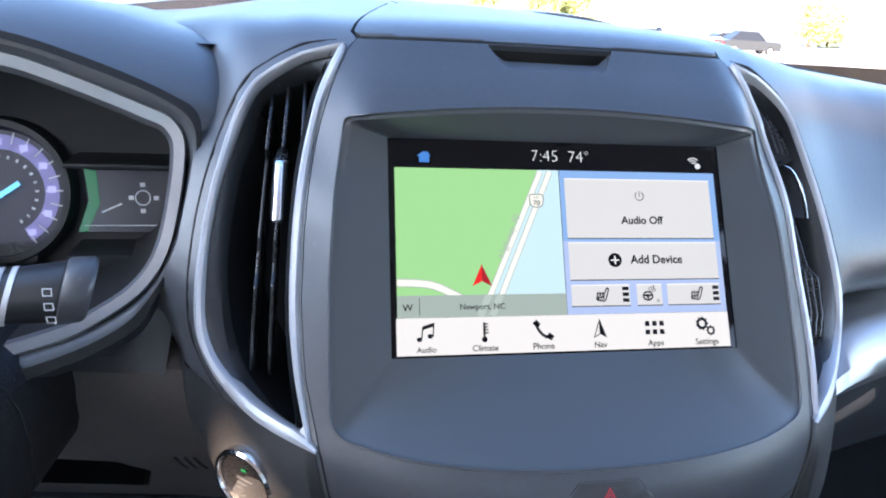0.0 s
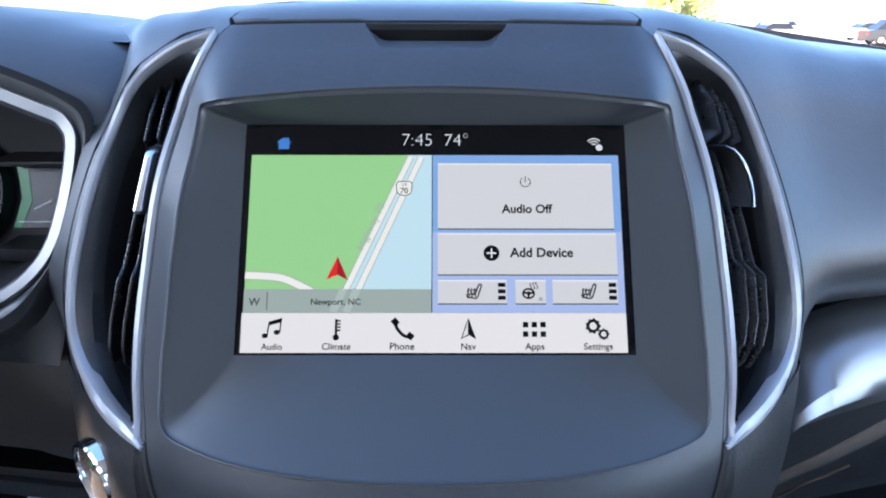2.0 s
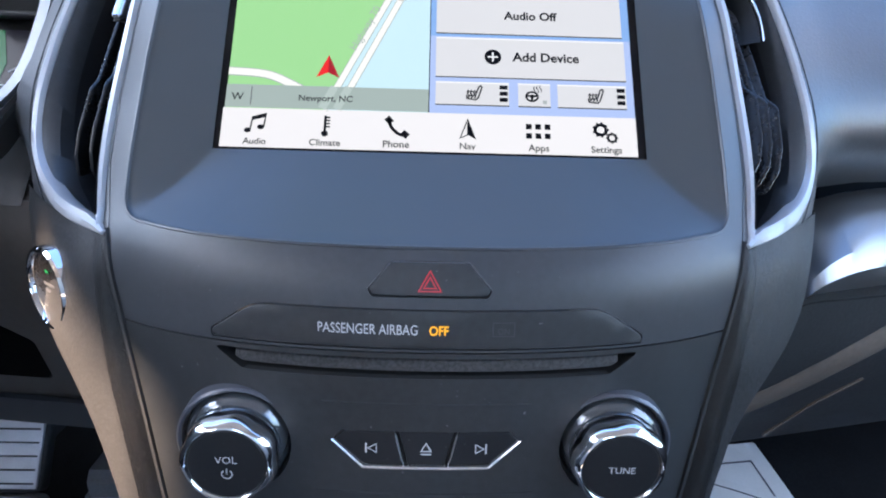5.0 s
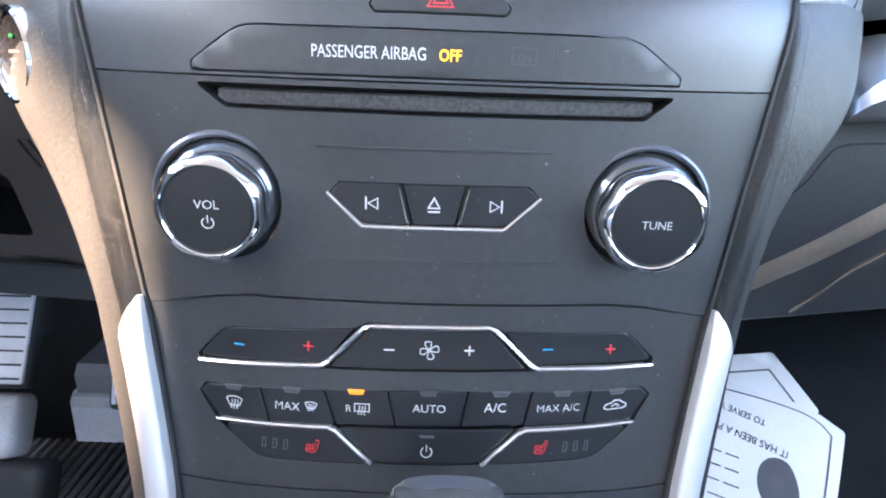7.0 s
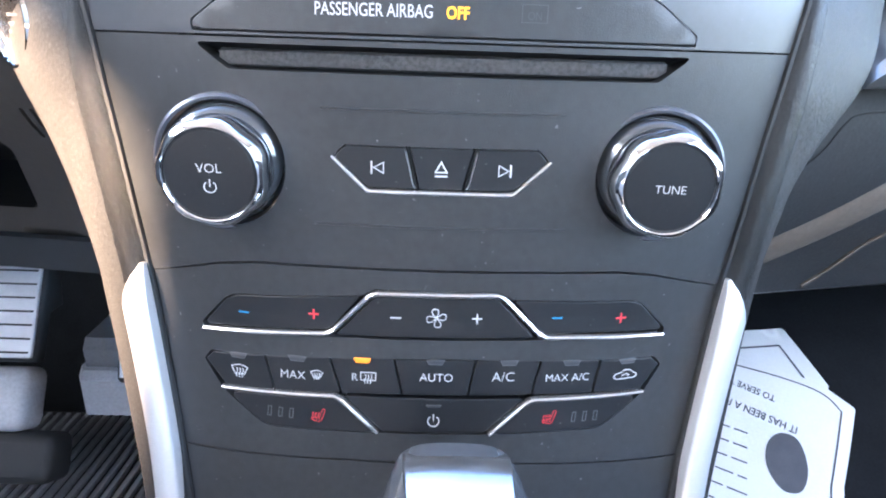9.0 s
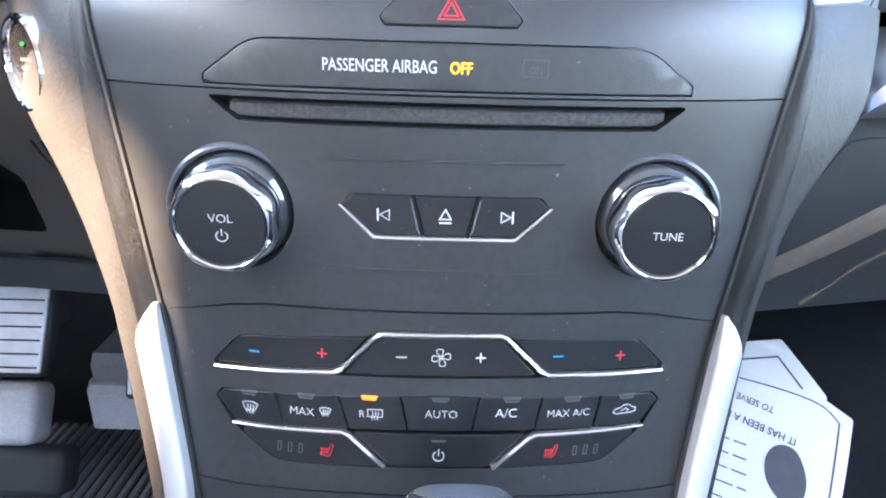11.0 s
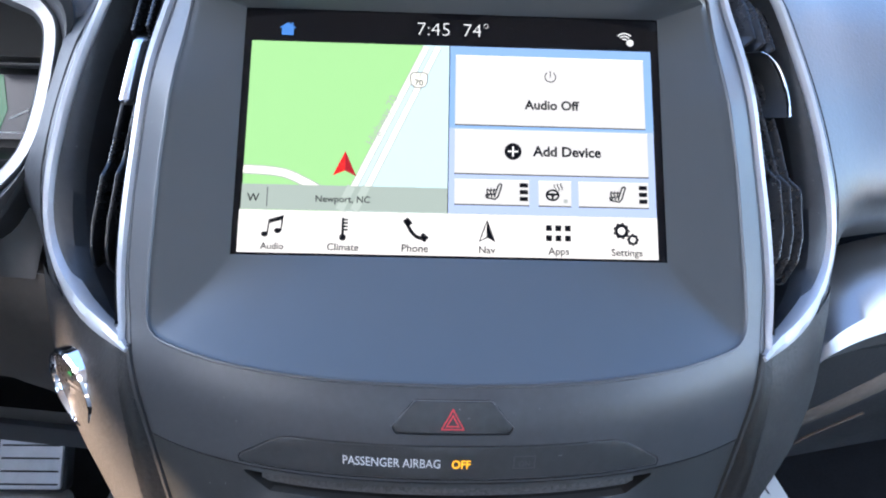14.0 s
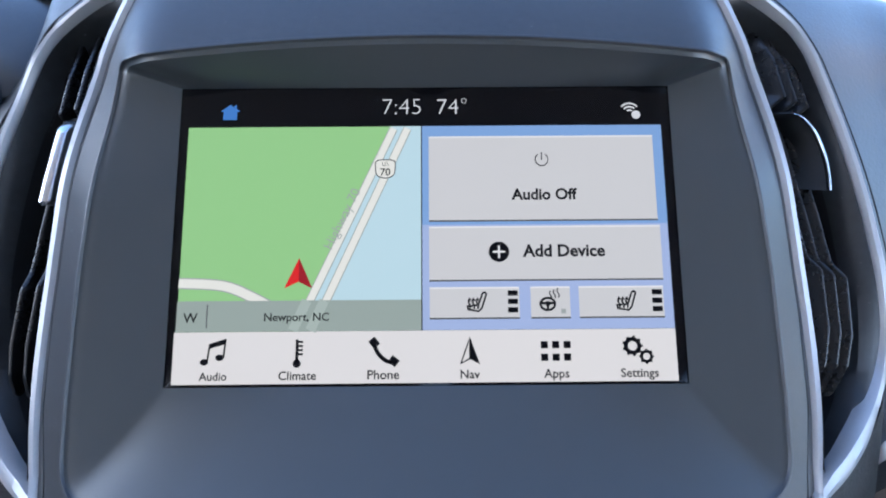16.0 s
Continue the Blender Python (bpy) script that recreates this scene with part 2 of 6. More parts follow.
def resample(loop, step, closed=True):
    out, m = [], len(loop)
    for i in range(m if closed else m - 1):
        a, b = loop[i], loop[(i + 1) % m]
        k = max(1, math.ceil((b - a).length / step))
        out += [a.lerp(b, j / k) for j in range(k)]
    if not closed:
        out.append(loop[-1])
    return out


def area(loop):
    return sum(a.x * b.y - b.x * a.y for a, b in zip(loop, loop[1:] + loop[:1])) / 2


def offset(loop, d):
    """The outline moved inwards by d."""
    loop = [Vector(p) for p in loop]
    s, out, m = (1 if area(loop) > 0 else -1), [], len(loop)
    for i in range(m):
        a, b = (loop[i] - loop[i - 1]), (loop[(i + 1) % m] - loop[i])
        a = a.normalized() if a.length > 1e-9 else b.normalized()
        b = b.normalized() if b.length > 1e-9 else a
        na, nb = Vector((-a.y, a.x)), Vector((-b.y, b.x))
        n = na + nb
        n = n / max(n.dot(na), 0.35) if n.length > 1e-6 else na
        out.append(loop[i] + n * d * s)
    return out


def inside(pts, loop):
    p, q = np.array(pts), np.array([tuple(v) for v in loop])
    a, b = q, np.roll(q, -1, 0)
    x, y = p[:, 0:1], p[:, 1:2]
    cross = (a[:, 1] > y) != (b[:, 1] > y)
    with np.errstate(divide="ignore", invalid="ignore"):
        xi = a[:, 0] + (y - a[:, 1]) * (b[:, 0] - a[:, 0]) / (b[:, 1] - a[:, 1])
    return (np.sum(cross & (x < xi), 1) % 2) == 1


def near_edge(pts, loops, d):
    e = np.array([tuple(v) for loop in loops for v in loop])
    p = np.array(pts)
    return np.array([np.min(np.hypot(*(e - row).T)) < d for row in p])


def sheet(outline, holes=(), step=0.006, wall=0.003, hole_wall=0.004, put=skin, h=0.0, bm=None):
    """A sheet that follows a surface, with holes that go through it and edges turned back by a wall."""
    bm = bm or bmesh.new()
    loops = [resample([Vector(p) for p in loop], step) for loop in (outline, *holes)]
    lo, hi = np.min([tuple(v) for v in loops[0]], 0), np.max([tuple(v) for v in loops[0]], 0)
    grid = [(x, y) for x in np.arange(lo[0] + step / 2, hi[0], step) for y in np.arange(lo[1] + step / 2, hi[1], step)]
    if grid:
        keep = inside(grid, loops[0])
        for hole in loops[1:]:
            keep &= ~inside(grid, hole)
        keep &= ~near_edge(grid, loops, step * 0.45)
        grid = [g for g, k in zip(grid, keep) if k]
    co, edges = [], []
    for loop in loops:
        n0 = len(co)
        co += loop
        edges += [(n0 + i, n0 + (i + 1) % len(loop)) for i in range(len(loop))]
    co += [Vector(g) for g in grid]
    vs, _, fs, *_ = delaunay_2d_cdt(co, edges, [], 0, 1e-7)
    mid = [tuple((vs[f[0]] + vs[f[1]] + vs[f[2]]) / 3) for f in fs]
    ok = inside(mid, loops[0])
    for hole in loops[1:]:
        ok &= ~inside(mid, hole)
    top = [bm.verts.new(put(v.x, v.y, h)) for v in vs]
    for f, k in zip(fs, ok):
        if k:
            try:
                bm.faces.new([top[i] for i in f])
            except ValueError:
                pass
    for n, loop in enumerate(loops):
        w = wall if n == 0 else hole_wall
        if w:
            a = [bm.verts.new(put(v.x, v.y, h)) for v in loop]
            b = [bm.verts.new(put(v.x, v.y, h - w)) for v in loop]
            for i in range(len(loop)):
                j = (i + 1) % len(loop)
                bm.faces.new((a[i], a[j], b[j], b[i]))
    loose = [v for v in top if not v.link_faces]
    bmesh.ops.delete(bm, geom=loose, context="VERTS")
    bmesh.ops.remove_doubles(bm, verts=bm.verts, dist=2e-6)
    return bm


def pad(outline, h0, h1, bevel=0.0004, put=skin, step=0.006, bm=None):
    """A raised piece with a bevelled edge on a surface, from h0 to h1."""
    bm = bm or bmesh.new()
    o = [Vector(p) for p in outline]
    sheet(offset(o, bevel), (), step, 0, 0, put, h1, bm)
    o = resample(o, step)
    i1 = offset(o, bevel * 0.35)
    i2 = offset(o, bevel)
    rows = [[bm.verts.new(put(v.x, v.y, h)) for v in loop] for loop, h in ((o, h0), (o, h1 - bevel), (i1, h1 - bevel * 0.35), (i2, h1))]
    for a, b in zip(rows, rows[1:]):
        for i in range(len(a)):
            j = (i + 1) % len(a)
            bm.faces.new((a[i], a[j], b[j], b[i]))
    bmesh.ops.remove_doubles(bm, verts=bm.verts, dist=2e-6)
    return bm


def loft(rows, closed=True, caps=False, bm=None):
    bm = bm or bmesh.new()
    vs = [[bm.verts.new(p) for p in r] for r in rows]
    for a, b in zip(vs, vs[1:]):
        for i in range(len(a) if closed else len(a) - 1):
            j = (i + 1) % len(a)
            bm.faces.new((a[i], a[j], b[j], b[i]))
    if caps:
        bm.faces.new(vs[0]), bm.faces.new(vs[-1])
    return bm


DOME = ((-0.5, 0.0), (-0.5, 0.55), (-0.36, 0.88), (0.0, 1.0), (0.36, 0.88), (0.5, 0.55), (0.5, 0.0))


def strip(path, width, h0, h1, put=skin, closed=False, step=0.004, section=DOME, bm=None):
    """A moulding laid along a path on a surface. width: one number, or one for each point of the path."""
    pts = [Vector(p) for p in path]
    ws = list(width) if isinstance(width, (list, tuple)) else [width] * len(pts)
    fine, wide = [], []
    for i in range(len(pts) if closed else len(pts) - 1):
        j = (i + 1) % len(pts)
        k = max(1, math.ceil((pts[j] - pts[i]).length / step))
        fine += [pts[i].lerp(pts[j], m / k) for m in range(k)]
        wide += [ws[i] + (ws[j] - ws[i]) * m / k for m in range(k)]
    if not closed:
        fine.append(pts[-1]), wide.append(ws[-1])
    rows, n = [], len(fine)
    for i, p in enumerate(fine):
        a = p - fine[i - 1] if (i or closed) else fine[1] - p
        b = fine[(i + 1) % n] - p if (i < n - 1 or closed) else a
        a, b = a.normalized(), b.normalized()
        t = a + b
        t = t.normalized() if t.length > 1e-6 else a
        nrm = Vector((-t.y, t.x)) / max(t.dot(a), 0.5)
        rows.append([put(*(p + nrm * wide[i] * o), h0 + (h1 - h0) * hh) for o, hh in section])
    if closed:
        rows.append(rows[0])
    bm = loft(rows, closed=False, caps=not closed, bm=bm)
    bmesh.ops.remove_doubles(bm, verts=bm.verts, dist=1e-6)
    return bm


def flat(outline, put, h, bm=None):
    """A thin printed or lit patch on a surface."""
    bm = bm or bmesh.new()
    return sheet(outline, (), 0.012, 0.00008, 0, put, h, bm)


def disc(x, y, r, n=24):
    return [Vector((x + r * math.cos(2 * math.pi * i / n), y + r * math.sin(2 * math.pi * i / n))) for i in range(n)]


def line(path, w, put, h, bm=None, closed=False):
    return strip(path, w, h - 0.00008, h, put, closed, 0.004, ((-0.5, 0.0), (-0.5, 1.0), (0.5, 1.0), (0.5, 0.0)), bm)


def lettering(body, x, base, width, put, h, bold=0.0, turn=0.0, tall=1.0, bm=None):
    """Words of a given width, centred on x with their baseline at base, laid on a surface."""
    cu = bpy.data.curves.new("words", "FONT")
    cu.body, cu.resolution_u, cu.offset = body, 3, bold
    ob = new("words", cu)
    me = bpy.data.meshes.new_from_object(ob.evaluated_get(bpy.context.evaluated_depsgraph_get()))
    bpy.data.objects.remove(ob)
    xs = [v.co.x for v in me.vertices]
    k, mid = width / (max(xs) - min(xs)), (max(xs) + min(xs)) / 2
    bm = bm or bmesh.new()
    c, s = math.cos(radians(turn)), math.sin(radians(turn))
    vs = []
    for v in me.vertices:
        a, b = (v.co.x - mid) * k, v.co.y * k * tall
        vs.append(bm.verts.new(put(x + a * c - b * s, base + a * s + b * c, h)))
    for p in me.polygons:
        bm.faces.new([vs[i] for i in p.vertices])
    bpy.data.meshes.remove(me)
    return bm


def box(bm, lo, hi, bevel=0.0):
    r = bmesh.ops.create_cube(bm, size=1.0)
    for v in r["verts"]:
        v.co = Vector(((a + b) / 2 + c * (b - a) for a, b, c in zip(lo, hi, v.co)))
    if bevel:
        es = list({e for v in r["verts"] for e in v.link_edges})
        bmesh.ops.bevel(bm, geom=es, offset=bevel, segments=2, profile=0.6, affect="EDGES")
    return bm


def lathe(profile, n=48, m=None, wobble=None, bm=None):
    """A turned shape: pairs of radius and height; m: its pose."""
    m = m or Matrix()
    rows = [[m @ Vector((r * math.cos(2 * math.pi * i / n), r * math.sin(2 * math.pi * i / n), z)) for i in range(n)] for r, z in profile]
    bm = loft(rows, bm=bm)
    bmesh.ops.remove_doubles(bm, verts=bm.verts, dist=1e-6)
    return bm


def frame_put(m):
    """Lays flat shapes onto the xy plane of a pose."""
    return lambda x, y, h=0.0: m @ Vector((x, y, h))


# ---- the dashboard's large parts ----
def mirrored(points):
    """A closed outline from its right half, listed from top to bottom."""
    return [Vector(p) for p in points] + [Vector((-p[0], p[1])) for p in reversed(points)]


def bezel_edge(z):
    """The half width of the middle panels at a height."""
    return lerp(z, (0.70, 0.816, 0.879, 0.957, 0.988, 1.014, 1.04, 1.068, 1.085, 1.099, 1.11, 1.12, 1.13, 1.14, 1.151, 1.158),
                (0.074, 0.0905, 0.100, 0.1140, 0.1208, 0.1276, 0.1297, 0.1285, 0.1268, 0.1247, 0.1224, 0.1196, 0.1163, 0.1124, 0.1065, 0.1020))


SEAM_TOP = 0.9590
NOTCH = rounded([(-0.0355, 1.1572), (0.0355, 1.1572), (0.027, 1.1452), (-0.027, 1.1452)], [0.001, 0.001, 0.006, 0.006])
arch = [(x, 1.1303 - 0.56 * x * x) for x in np.linspace(0, 0.098, 9)]
OPENING = rounded(arch + [(0.1102, 1.1215), (0.1150, 1.090), (0.1180, 1.055), (0.1184, 1.020), (0.1172, 0.9962), (0.085, 0.9948), (0.045, 0.9942)] + [(-0.045, 0.9942), (-0.085, 0.9948), (-0.1172, 0.9962), (-0.1184, 1.020), (-0.1180, 1.055), (-0.1150, 1.090), (-0.1102, 1.1215)] + [(-x, z) for x, z in arch[:0:-1]],
                  [0.0] * 9 + [0.006, 0.02, 0.02, 0.02, 0.0095, 0.02, 0.02, 0.02, 0.02, 0.0095, 0.02, 0.02, 0.02, 0.006] + [0.0] * 8)
HAZARD = rounded([(-0.0135, 0.9903), (0.0135, 0.9903), (0.0215, 0.9812), (0.0195, 0.9786), (-0.0195, 0.9786), (-0.0215, 0.9812)],
                 [0.003, 0.003, 0.002, 0.001, 0.001, 0.002])
AIRBAG = rounded([(-0.0605, 0.9746), (0.0605, 0.9746), (0.0770, 0.9632), (0.0764, 0.9601), (-0.0764, 0.9601), (-0.0770, 0.9632)],
                 [0.019, 0.019, 0.0045, 0.0006, 0.0006, 0.0045])

surround = thing("screen_surround", "satin charcoal plastic surround of the centre display", "dashboard panel")
right_half = [(bezel_edge(z), z) for z in np.linspace(1.1576, SEAM_TOP + 0.0003, 40)]
part("bezel", sheet(mirrored(right_half), [OPENING, NOTCH, HAZARD, AIRBAG], 0.0055, 0.004, 0.002), PLASTIC, surround)


def squared(loop, n):
    """The outline resampled to n points at even steps along it, beginning at the top middle."""
    pts = resample([Vector(p) for p in loop], 0.0008)
    k = max(range(len(pts)), key=lambda i: (pts[i].y - 100 * abs(pts[i].x)))
    pts = pts[k:] + pts[:k]
    if pts[len(pts) // 4].x < 0:
        pts = [pts[0]] + pts[:0:-1]
    return [pts[int(i * len(pts) / n)] for i in range(n)]


# the recess from the rim down to the glass
GLASS_W, GLASS_TOP, GLASS_LOW = 0.0888, 0.1066, -0.0004
N = 240
rim = squared(OPENING, N)
ends = [min(range(N), key=lambda i: (rim[i] - Vector(c)).length) for c in ((0.1102, 1.1215), (0.1172, 0.9962), (-0.1172, 0.9962), (-0.1102, 1.1215))]
corners = [(GLASS_W, GLASS_TOP), (GLASS_W, GLASS_LOW), (-GLASS_W, GLASS_LOW), (-GLASS_W, GLASS_TOP)]
glass_loop = [None] * N
for k in range(4):
    i0, i1 = ends[k], ends[(k + 1) % 4]
    span = (i1 - i0) % N
    for j in range(span + 1):
        f = j / span
        glass_loop[(i0 + j) % N] = tuple(p * (1 - f) + q * f for p, q in zip(corners[k], corners[(k + 1) % 4]))
deep = [lcd(u, v, 0.0004) for u, v in glass_loop]
rows = [[skin(p.x, p.y, -0.0001) for p in rim], [skin(p.x, p.y, -0.0012) for p in offset(rim, 0.0005)], [skin(p.x, p.y, -0.0019) for p in offset(rim, 0.0016)]]
for k in (0.1, 0.25, 0.5, 0.75, 0.93, 1.0):
    rows.append([a.lerp(b, k) - Vector((0, 0, 0.0018)) * math.sin(math.pi * k) * (1 if p.y < 1.0 else 0) for a, b, p in zip(rows[2], deep, rim)])
part("recess", loft(rows), RECESS, surround, "sloping walls round the display")

part("rim_bead", strip(resample(OPENING, 0.004), 0.0011, -0.0008, 0.00035, closed=True), PLASTIC, surround)

# the finger notch above the screen: a sloping lip below a dark slit
edge = resample(NOTCH, 0.002)
lip_ = [Vector((p.x * 0.96, 1.1572 - (1.1572 - p.y) * 0.55)) for p in edge]
part("notch_lip", loft([[skin(p.x, p.y) for p in edge], [skin(p.x * 0.995, p.y + (0.0006 if p.y < 1.15 else 0), -0.0014) for p in edge], [skin(p.x, p.y, -0.0036) for p in lip_]]), PLASTIC, surround)
nb = loft([[skin(p.x, p.y, -0.0035) for p in lip_], [skin(p.x, p.y, -0.02) for p in lip_]])
nb.faces.new(list(nb.verts)[-len(lip_):])
part("notch_slit", nb, GAP, surround)

# hazard switch and airbag lamp panel, sunk flush with the bezel
hz = part("hazard_button", pad(offset(HAZARD, 0.00045), -0.003, 0.0001, 0.0004), PANEL, surround, "black hazard warning button with a red triangle")
tri = bmesh.new()
for r in (0.0044, 0.0024):
    line([(r * math.sin(a), 0.9830 + r * math.cos(a)) for a in (0, 2.094, 4.189)], 0.0004, skin, 0.00022, tri, True)
part("triangle", tri, RED_INK, hz)
# Edge highlight of the button, painted as a pale line.
part("painted_glint", line([Vector((-0.0212, 0.9813)), Vector((-0.0133, 0.9899)), Vector((0.0133, 0.9899)), Vector((0.0212, 0.9813))], 0.0003, skin, 0.0003), INK_AND_GLINT, hz)
ab = part("airbag_lamp_panel", pad(offset(AIRBAG, 0.0004), -0.003, 0.0001, 0.0004), PANEL, surround, "airbag lamp panel reading PASSENGER AIRBAG OFF")
part("lettering", lettering("PASSENGER AIRBAG", -0.0209, 0.9656, 0.0340, skin, 0.00025, 0.004, tall=1.35), WHITE_INK, ab)
part("lit_lettering", lettering("OFF", 0.0034, 0.9656, 0.0066, skin, 0.00025, 0.02, tall=1.25), AMBER, ab, "lit amber letters")
# Pale line painted for the glint along the panel's rounded corner.
part("painted_glint", line(smooth_loop([(0.0480, 0.97435), (0.0590, 0.9738), (0.0650, 0.9713), (0.0730, 0.9654), (0.0757, 0.9630), (0.0762, 0.9612)], 4, False), 0.00025, skin, 0.0002), INK_AND_GLINT, ab)
part("unlit_lettering", lettering("ON", 0.0256, 0.9660, 0.0040, skin, 0.0002, 0.0, tall=1.2, bm=line([(0.0219, 0.9653), (0.0293, 0.9653), (0.0293, 0.9702), (0.0219, 0.9702)], 0.0003, skin, 0.0002, closed=True)), GREY_INK, ab)

# lid over the top of the stack
lid = thing("dash_top_lid", "curved charcoal lid panel on top of the dashboard", "dashboard panel")
half = [(0.0485, 1.69), (0.0488, 1.455), (0.0590, 1.4485), (0.082, 1.30), (0.097, 1.20), (0.1035, 1.165), (0.1003, 1.1590), (0.06, 1.1590)]
part("panel", sheet(mirrored(half), (), 0.008, 0.005, 0, skin, 0.0004), DASH, lid)
part("front_bead", strip([(-0.1000, 1.1596), (-0.05, 1.1596), (-0.0365, 1.1596)], 0.0010, -0.001, 0.0009), DASH, lid)
part("front_bead", strip([(0.0365, 1.1596), (0.05, 1.1596), (0.1000, 1.1596)], 0.0010, -0.001, 0.0009), DASH, lid)

# dashboard skins to either side
VENT_OUT = [(0.1085, 1.1515), (0.130, 1.1455), (0.1475, 1.1380), (0.1575, 1.1290), (0.1665, 1.1090), (0.1748, 1.0800), (0.1800, 1.0500), (0.1815, 1.0250), (0.1792, 1.0090), (0.1700, 0.9980), (0.1530, 0.9918), (0.1225, 0.9885)]
VENT_INNER = [(0.1252, 0.9905)] + [(bezel_edge(z) + 0.0027, z) for z in (1.014, 1.04, 1.068, 1.085, 1.10, 1.115, 1.13)] + [(0.1085, 1.1515)]


def flip(points, side):
    return [Vector((side * p[0], p[1])) for p in points]


vent_outer = smooth_loop(VENT_OUT, 5, closed=False)
vent_inner = smooth_loop(VENT_INNER, 5, closed=False)
VENT = vent_outer[:-1] + vent_inner[:-1]

dash_r = thing("dashboard_passenger_side", "soft charcoal dashboard skin on the passenger side", "dashboard", kind="structure")
edge_r = [(bezel_edge(z) + 0.0005, z) for z in np.linspace(1.1576, 0.9884, 34)]
out_r = [(0.062, 1.45), (0.084, 1.30), (0.099, 1.20), (0.1055, 1.165)] + edge_r + [(0.165, 0.9895), (0.19, 0.9905), (0.212, 0.9920), (0.25, 0.997), (0.40, 0.997), (0.62, 0.985), (0.70, 0.985), (0.70, 1.68), (0.05, 1.70), (0.05, 1.45)]
part("skin", sheet(out_r, [flip(offset(VENT, 0.001), 1)], 0.011, 0.02, 0.006), DASH, dash_r)
dash_l = thing("dashboard_driver_side", "soft charcoal dashboard skin beside the instrument cluster", "dashboard", kind="structure")
out_l = [(-x, z) for x, z in [(0.062, 1.45), (0.084, 1.30), (0.099, 1.20), (0.1055, 1.165)] + edge_r] + [(-0.165, 0.9895), (-0.19, 0.9905), (-0.210, 0.9915), (-0.214, 1.005), (-0.204, 1.022), (-0.192, 1.05), (-0.187, 1.08), (-0.184, 1.105), (-0.187, 1.13), (-0.205, 1.149), (-0.26, 1.156), (-0.70, 1.175), (-0.70, 1.68), (-0.05, 1.70), (-0.05, 1.45)]
part("skin", sheet(out_l, [flip(offset(VENT, 0.001), -1)], 0.009, 0.02, 0.006), DASH, dash_l)

# ---- vents ----
HOLE = smooth_loop([(0.1215, 1.1388), (0.1400, 1.1358), (0.1530, 1.1285), (0.1612, 1.1100), (0.1680, 1.0800), (0.1715, 1.0450), (0.1695, 1.0150), (0.1600, 1.0010), (0.1420, 0.9948), (0.1340, 0.9968), (0.1362, 1.0350), (0.1352, 1.0680), (0.1312, 1.0990), (0.1265, 1.1200)], 5)


def even(loop, n):
    ps = resample([Vector(p) for p in loop], 0.0006)
    return [ps[int(i * len(ps) / n)] for i in range(n)]


SLAT = mat("slat_plastic", (0.009, 0.0095, 0.011), 0.28, noise_scale=40, var=0.12)
# height of a slat's front edge and how far it lies behind the skin; it steps back behind the tab
SLAT_DEPTH = ((0.9980, 1.0040, 1.0100, 1.0180, 1.0280, 1.0460, 1.0495, 1.0980, 1.1040, 1.1180, 1.1320), (0.034, 0.0195, 0.0105, 0.0048, 0.002, 0.0015, 0.006, 0.015, 0.0065, 0.009, 0.016))
SLAT_X = {-1: ((0.1455, 0.1510, 0.1540), (0.1372, 0.1430, 0.1452), (0.1286, 0.1325, 0.1352)), 1: ((0.1515, 0.1510, 0.1470), (0.1575, 0.1570, 0.1530), (0.1630, 0.1640, 0.1590))}


